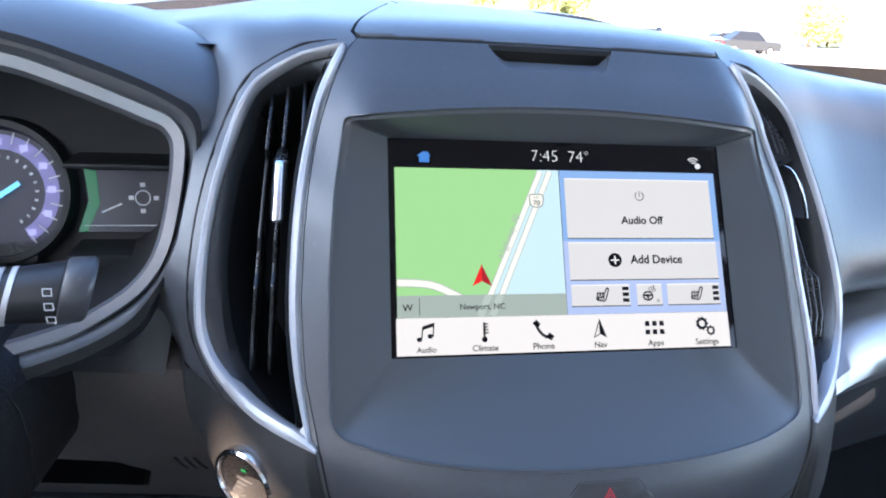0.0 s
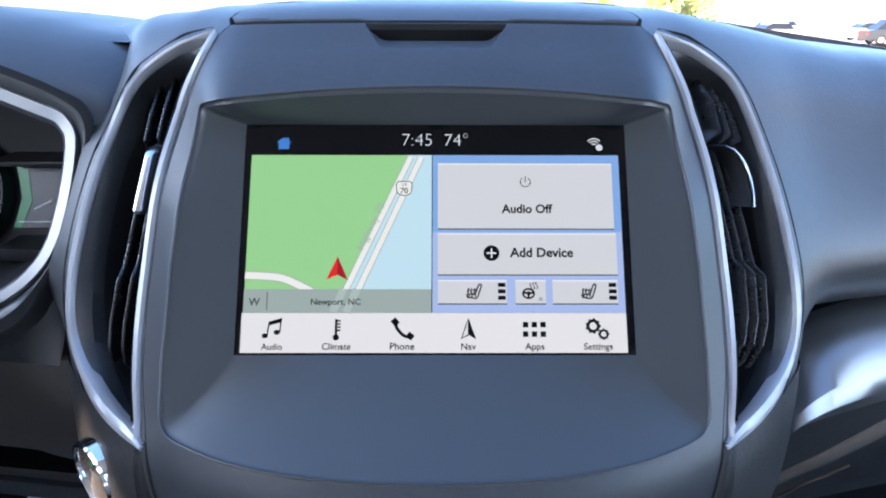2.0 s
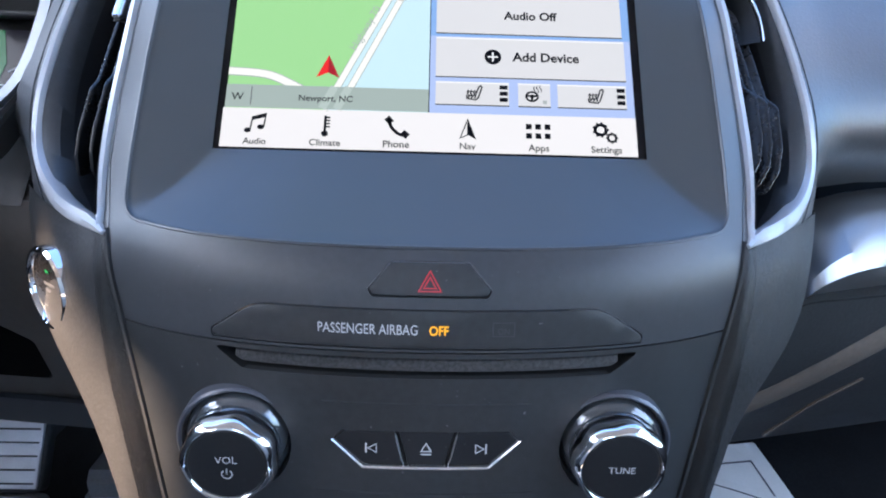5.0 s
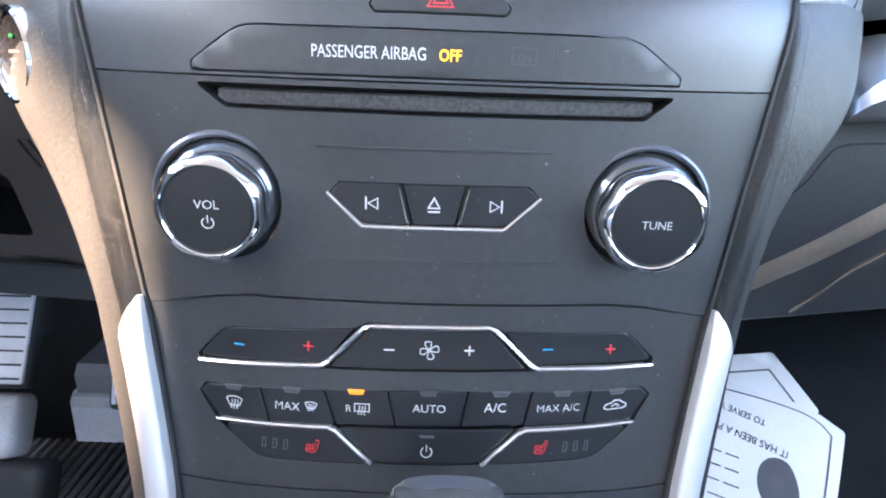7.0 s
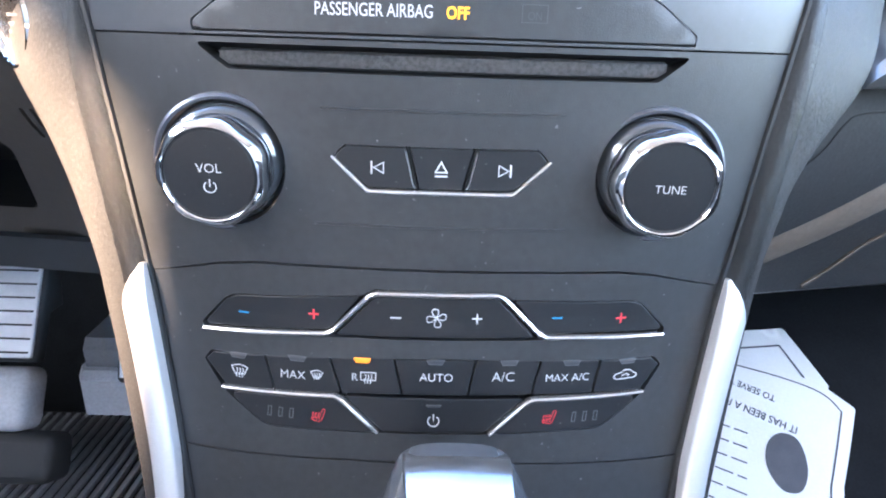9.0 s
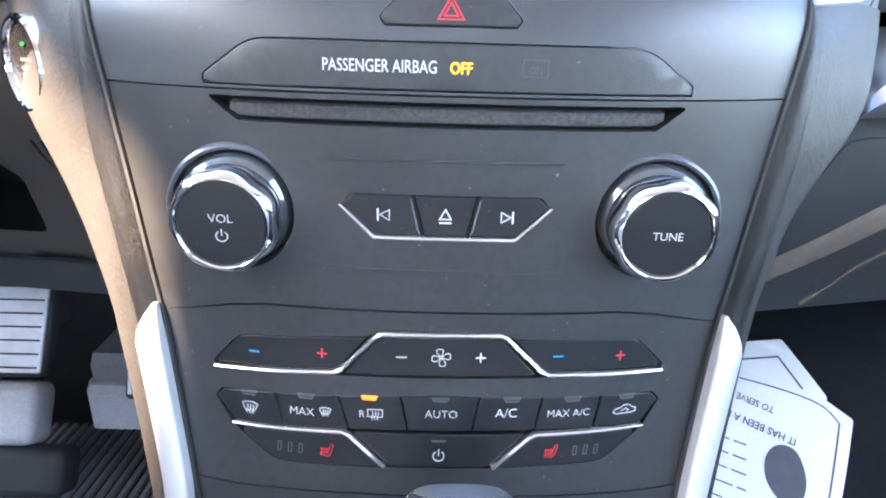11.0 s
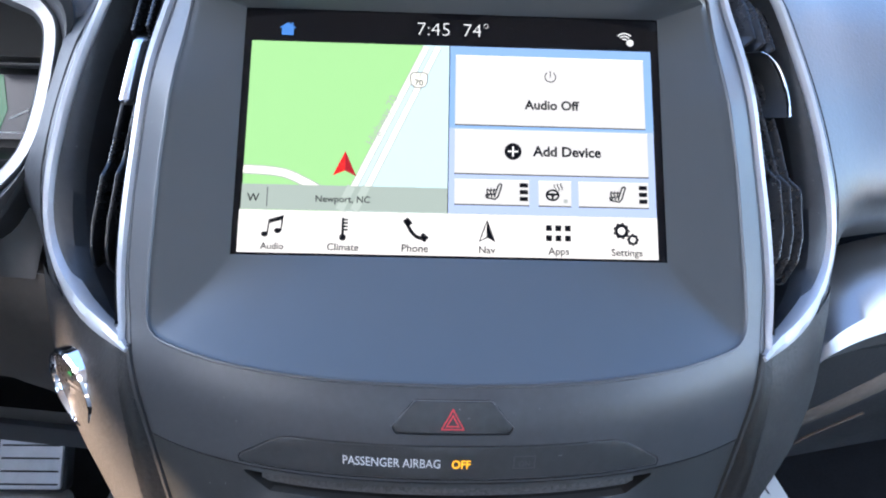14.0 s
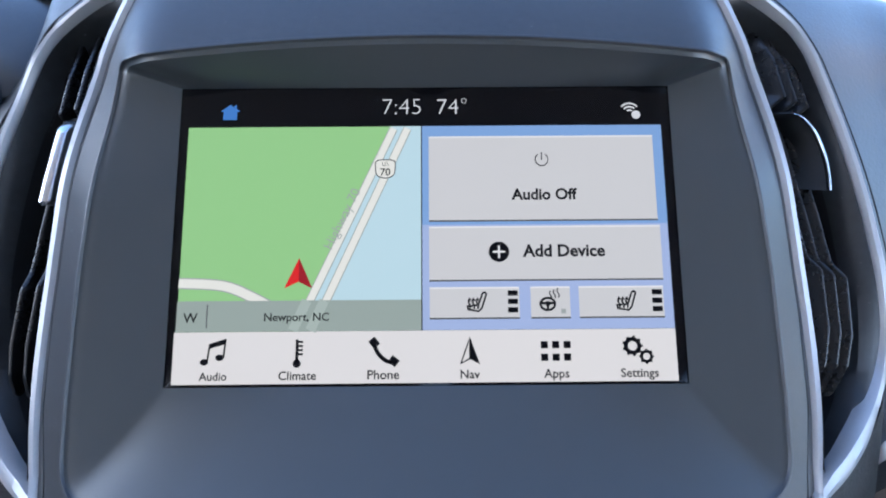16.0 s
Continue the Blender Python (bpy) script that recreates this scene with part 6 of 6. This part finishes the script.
for name, outline, h, label in (("paper_floor_mat", [(0.352, 0.020), (0.329, 0.043), (0.255, 0.071), (0.150, 0.095), (0.13, -0.12), (0.290, -0.12), (0.316, -0.045)], 0.004, "white paper floor mat with large upside-down print"), ("paper_sheet", [(0.3225, 0.102), (0.341, 0.040), (0.26, 0.02), (0.18, 0.04), (0.19, 0.085), (0.278, 0.097)], 0.0, "white paper sheet half under another")):
    t = thing(name, label, "paper")
    part("sheet", pad(rounded(outline, 0.004), h, h + 0.0012, 0.0004, put=paper_put, step=0.012), PAPER, t)
    if name == "paper_floor_mat":
        up_ = h + 0.0016
        part("border", line(smooth_loop([(0.19, 0.075), (0.255, 0.061), (0.322, 0.036), (0.338, 0.016)], 5, False) + [Vector((0.306, -0.045)), Vector((0.280, -0.118))], 0.0013, paper_put, up_), PAPER_INK, t)
        part("lettering", lettering("IT HAS BEEN A PLEASURE", 0.2607, 0.021, 0.082, paper_put, up_, 0.012, 150.0, tall=1.3), PAPER_INK, t)
        part("lettering", lettering("TO SERVE YOU", 0.2683, 0.0395, 0.046, paper_put, up_, 0.012, 150.0, tall=1.3), PAPER_INK, t)
        ft = smooth_loop([(0.303, -0.014), (0.291, -0.008), (0.279, -0.016), (0.273, -0.034), (0.279, -0.052), (0.293, -0.053), (0.303, -0.036)], 5)
        part("printed_shape", flat([p + Vector((-0.010, 0.004)) for p in ft], paper_put, up_), PAPER_INK, t)
        rnd = random.Random(11)
        for k in range(7):
            x1, at = 0.256 - 0.0035 * k, 0.0
            while at < 0.85:
                w = rnd.uniform(0.10, 0.24)
                ends = [(x1 - 0.055 * q, -0.004 - 0.012 * k + 0.026 * q) for q in (at, min(1, at + w))]
                part("printed_bar", line(ends, 0.0012, paper_put, up_), PAPER_INK, t)
                at += w + 0.05
    else:
        part("border", line([(0.275, 0.078), (0.312, 0.082), (0.322, 0.046)], 0.0018, paper_put, h + 0.0016), PAPER_INK, t)

# ---- unseen cabin that closes the place and shapes the sunlight ----
cabin = thing("cabin_shell", "unseen door panels, pillars and headliner that shape the sunlight", "car interior", kind="structure")
bm = bmesh.new()
# The left rail and the panel in the driver's window are added to block sun.
for lo, hi in (((-0.80, -2.3, 1.60), (0.80, -0.10, 1.66)), ((-0.80, -2.3, 1.505), (-0.72, -0.10, 1.60)), ((-0.765, -0.573, 1.20), (-0.745, -0.10, 1.52)), ((0.72, -2.3, 1.52), (0.80, -0.10, 1.60))):
    box(bm, lo, hi, 0.005)
part("ceiling_and_sun_block", bm, LINER, cabin, "unseen grey headliner with added sun-blocking pieces")
for s in (-1, 1):
    bm = bmesh.new()
    # The left panel is raised to keep sun off the driver's floor.
    box(bm, (s * 0.80 - 0.03, -2.3, 0.5), (s * 0.80 + 0.03, 0.66, 1.20 if s < 0 else 0.95), 0.02)
    part("door_panel", bm, DOORTRIM, cabin)
    # The left pillar is widened to keep sun off the centre panel.
    for y0, y1 in ((-0.98, -0.742 if s < 0 else -0.85), (-2.3, -2.15)):
        bm = bmesh.new()
        box(bm, (s * 0.78 - 0.03, y0, 1.08), (s * 0.78 + 0.03, y1, 1.62), 0.01)
        part("pillar", bm, LINER, cabin)
    rows = [[Vector((s * (0.78 - 0.04 * f) + a, 0.70 - 0.80 * f + b, 1.10 + 0.50 * f)) for a, b in ((-0.035, -0.04), (0.035, -0.04), (0.035, 0.04), (-0.035, 0.04))] for f in (0, 0.5, 1)]
    part("windscreen_pillar", loft(rows, caps=True), LINER, cabin)
# Unseen seats, added in a pale cloth to brighten the lower panel.
for x0, x1 in ((-0.62, -0.13), (0.13, 0.62)):
    bm = bmesh.new()
    box(bm, (x0, -1.02, 0.57), (x1, -0.52, 0.84), 0.05)
    box(bm, (x0, -1.14, 0.70), (x1, -0.98, 1.36), 0.05)
    part("bounce_seat", bm, SEAT, cabin, "unseen pale seat that bounces light forward")
bm = bmesh.new()
box(bm, (-0.80, -2.36, 0.5), (0.80, -2.30, 1.15), 0.02)
part("back_wall", bm, DOORTRIM, cabin)
bm = bmesh.new()
box(bm, (-0.80, 0.62, 0.5), (0.80, 0.68, 1.085), 0.02)
part("firewall", bm, DOORTRIM, cabin)
cowl = thing("windscreen_cowl", "black cowl strip at the foot of the windscreen", "cowl", kind="structure")
rows = [[Vector((x, 0.60 - 0.25 * x * x + d, 1.164 - 0.15 * max(0, abs(x) - 0.2) + h)) for x in np.linspace(-0.78, 0.78, 40)] for d, h in ((-0.02, -0.02), (0, 0.004), (0.05, 0.006), (0.10, -0.02), (0.10, -0.06))]
part("strip", loft(rows, closed=False), EDGE_BLACK, cowl)
bonnet = thing("car_bonnet", "white car bonnet ahead of the windscreen", "bonnet")
rows = [[Vector((x, y, z - 0.12 * abs(x) ** 2.2)) for x in np.linspace(-0.85, 0.85, 20)] for y, z in ((0.672, 1.066), (0.9, 1.055), (1.3, 1.01), (1.6, 0.93), (1.75, 0.80))]
WHITE_PAINT = mat("white_car_paint", (0.75, 0.75, 0.75), 0.25, noise_scale=3, var=0.02, coat=0.5)
part("sheet", loft(rows, closed=False), WHITE_PAINT, bonnet)

# ---- outside ----
ASPHALT = mat("sunlit_asphalt", (0.30, 0.295, 0.285), 0.9, noise_scale=0.6, var=0.2, bump=0.6, bump_scale=60)
ground = thing("ground", "pale sunlit parking lot asphalt", "ground", kind="structure")
bm = bmesh.new()
loft([[Vector((x, y, -0.033 * min(max(y - 6, 0), 50))) for x in (-900, -60, 0, 60, 900)] for y in (-900, 0, 6, 20, 40, 56, 120, 1400)], closed=False, bm=bm)
part("sheet", bm, ASPHALT, ground, smooth=False)
GLASSY = mat("dark_car_glass", (0.02, 0.022, 0.025), 0.08, noise_scale=2, var=0.05)
TYRE = mat("tyre_rubber", (0.02, 0.02, 0.02), 0.8, noise_scale=10, var=0.2)
TAIL = mat("red_tail_lamp", (0.4, 0.01, 0.01), 0.3, noise_scale=10, var=0.1)


def parked_car(color, label, x, y, turn, length=4.5, tall=1.5):
    paint = mat("car_paint", color, 0.3, noise_scale=3, var=0.04, coat=0.6)
    c = thing("parked_car", label, "car", "parked cars")
    w, l2 = 0.9, length / 2
    side = [(-l2, 0.35), (-l2, 0.75), (-l2 + 0.1, 0.95), (-l2 * 0.45, 1.0), (l2 * 0.75, 1.0), (l2, 0.9), (l2, 0.35)]
    rows = []
    for xx, k in ((-w, 0.0), (-w * 0.98, 0.02), (-w * 0.9, 0.05), (w * 0.9, 0.05), (w * 0.98, 0.02), (w, 0.0)):
        rows.append([Vector((xx, a * (0.985 + k * 0.3), b + (k if b > 0.5 else -k))) for a, b in side])
    part("body", loft(rows, caps=True), paint, c)
    roof = [(-l2 * 0.50, 0.99), (-l2 * 0.18, tall), (l2 * 0.45, tall + 0.02), (l2 * 0.82, 0.99)]
    rows = [[Vector((s * (w * 0.92 - (b - 0.99) * 0.28), a, b)) for a, b in roof] for s in (-1, -0.5, 0.5, 1)]
    part("glasshouse", loft(rows, caps=True), GLASSY, c, "dark window glass")
    bm = bmesh.new()
    box(bm, (-w * 0.74, -l2 * 0.18, tall - 0.02), (w * 0.74, l2 * 0.47, tall + 0.045), 0.03)
    part("roof", bm, paint, c)
    for sx in (-1, 1):
        for sy in (-0.62, 0.62):
            wheel = part("wheel", lathe(((0.0001, 0.1), (0.2, 0.11), (0.32, 0.1), (0.33, 0.0), (0.32, -0.1), (0.0001, -0.1)), 24, pose(sx * 0.82, sy * l2, 0.33, 0, 90, 0)), TYRE, c)
            part("rim", lathe(((0.0001, 0.118), (0.2, 0.118), (0.2, -0.118), (0.0001, -0.118)), 16, pose(sx * 0.82, sy * l2, 0.33, 0, 90, 0)), SILVER, wheel)
        bm = bmesh.new()
        box(bm, (sx * 0.72 - 0.15, l2 - 0.06, 0.68), (sx * 0.72 + 0.15, l2 + 0.012, 0.86), 0.01)
        part("tail_lamp", bm, TAIL, c, "red tail lamp")
    c.matrix_world = pose(x, y, -0.033 * min(max(y - 6, 0), 50), 0, 0, turn)
    return c


parked_car((0.03, 0.035, 0.04), "dark grey parked car across the lot", 34.0, 50.0, 82, 4.8, 1.7)
parked_car((0.7, 0.7, 0.7), "white parked car across the lot", 26.5, 53.0, 100)
parked_car((0.45, 0.06, 0.05), "red parked car across the lot", 30.5, 62.0, 5, 4.2)
parked_car((0.6, 0.6, 0.62), "silver parked car across the lot", 22.5, 55.0, 95)
parked_car((0.55, 0.03, 0.02), "bright red parked car across the lot", -19.0, 60.0, 5)
parked_car((0.7, 0.7, 0.72), "white parked car beside a red one", 38.5, 60.0, 90)
parked_car((0.65, 0.66, 0.7), "pale silver parked car facing the far trees", 18.0, 66.0, 12)
parked_car((0.7, 0.7, 0.7), "white parked car in the far row", 34.5, 68.0, 8)

LEAF = mat("yellow_green_leaves", (0.55, 0.57, 0.22), 0.7, noise_scale=2, var=0.4)
BARK = mat("brown_bark", (0.09, 0.065, 0.045), 0.9, noise_scale=8, var=0.3, bump=0.8, bump_scale=30)


def tree(x, y, tall, seed):
    rnd = random.Random(seed)
    t = thing("tree", "yellow-green leafy tree with low branches beyond the lot", "tree", "trees beyond the lot")
    tb = lathe(((0.2, 0), (0.14, 0.6), (0.1, tall * 0.4), (0.04, tall * 0.8)), 10)
    tips = []
    for k in range(14):
        a, z0 = k * 2.4, tall * (0.06 + 0.045 * k)
        d = Vector((math.cos(a), math.sin(a), 0.5)).normalized()
        r1 = tall * rnd.uniform(0.22, 0.42)
        rows = [[Vector((0, 0, z0)) + d * r1 * f + Vector(((0.07 - 0.055 * f) * math.cos(b), (0.07 - 0.055 * f) * math.sin(b), 0)) for b in (0, 1.6, 3.1, 4.7)] for f in (0, 0.5, 1)]
        loft(rows, bm=tb)
        tips += [Vector((0, 0, z0)) + d * r1 * f for f in (0.5, 1.0)]
    part("trunk", tb, BARK, t)
    co, fs = [], []
    for p in tips + [Vector((0, 0, tall * 0.85))] * 2:
        for _ in range(170):
            q = p + Vector((rnd.gauss(0, 0.09), rnd.gauss(0, 0.09), rnd.gauss(0, 0.07))) * tall
            s = tall * rnd.uniform(0.018, 0.036)
            u = Vector((rnd.gauss(0, 1), rnd.gauss(0, 1), rnd.gauss(0, 1))).normalized()
            v = u.orthogonal().normalized()
            n0 = len(co)
            co += [q + u * s, q + v * s * 0.6, q - u * s, q - v * s * 0.6]
            fs.append((n0, n0 + 1, n0 + 2, n0 + 3))
    me = bpy.data.meshes.new("crown")
    me.from_pydata([tuple(c) for c in co], [], fs)
    me.materials.append(LEAF)
    cr = new("crown", me)
    cr.parent = t
    t.location = (x, y, -1.65)


for k, (x, y, tall) in enumerate(((20, 86, 7), (26, 82, 7), (32, 86, 7), (60, 76, 7), (66, 80, 7))):
    tree(x, y, tall, k + 3)
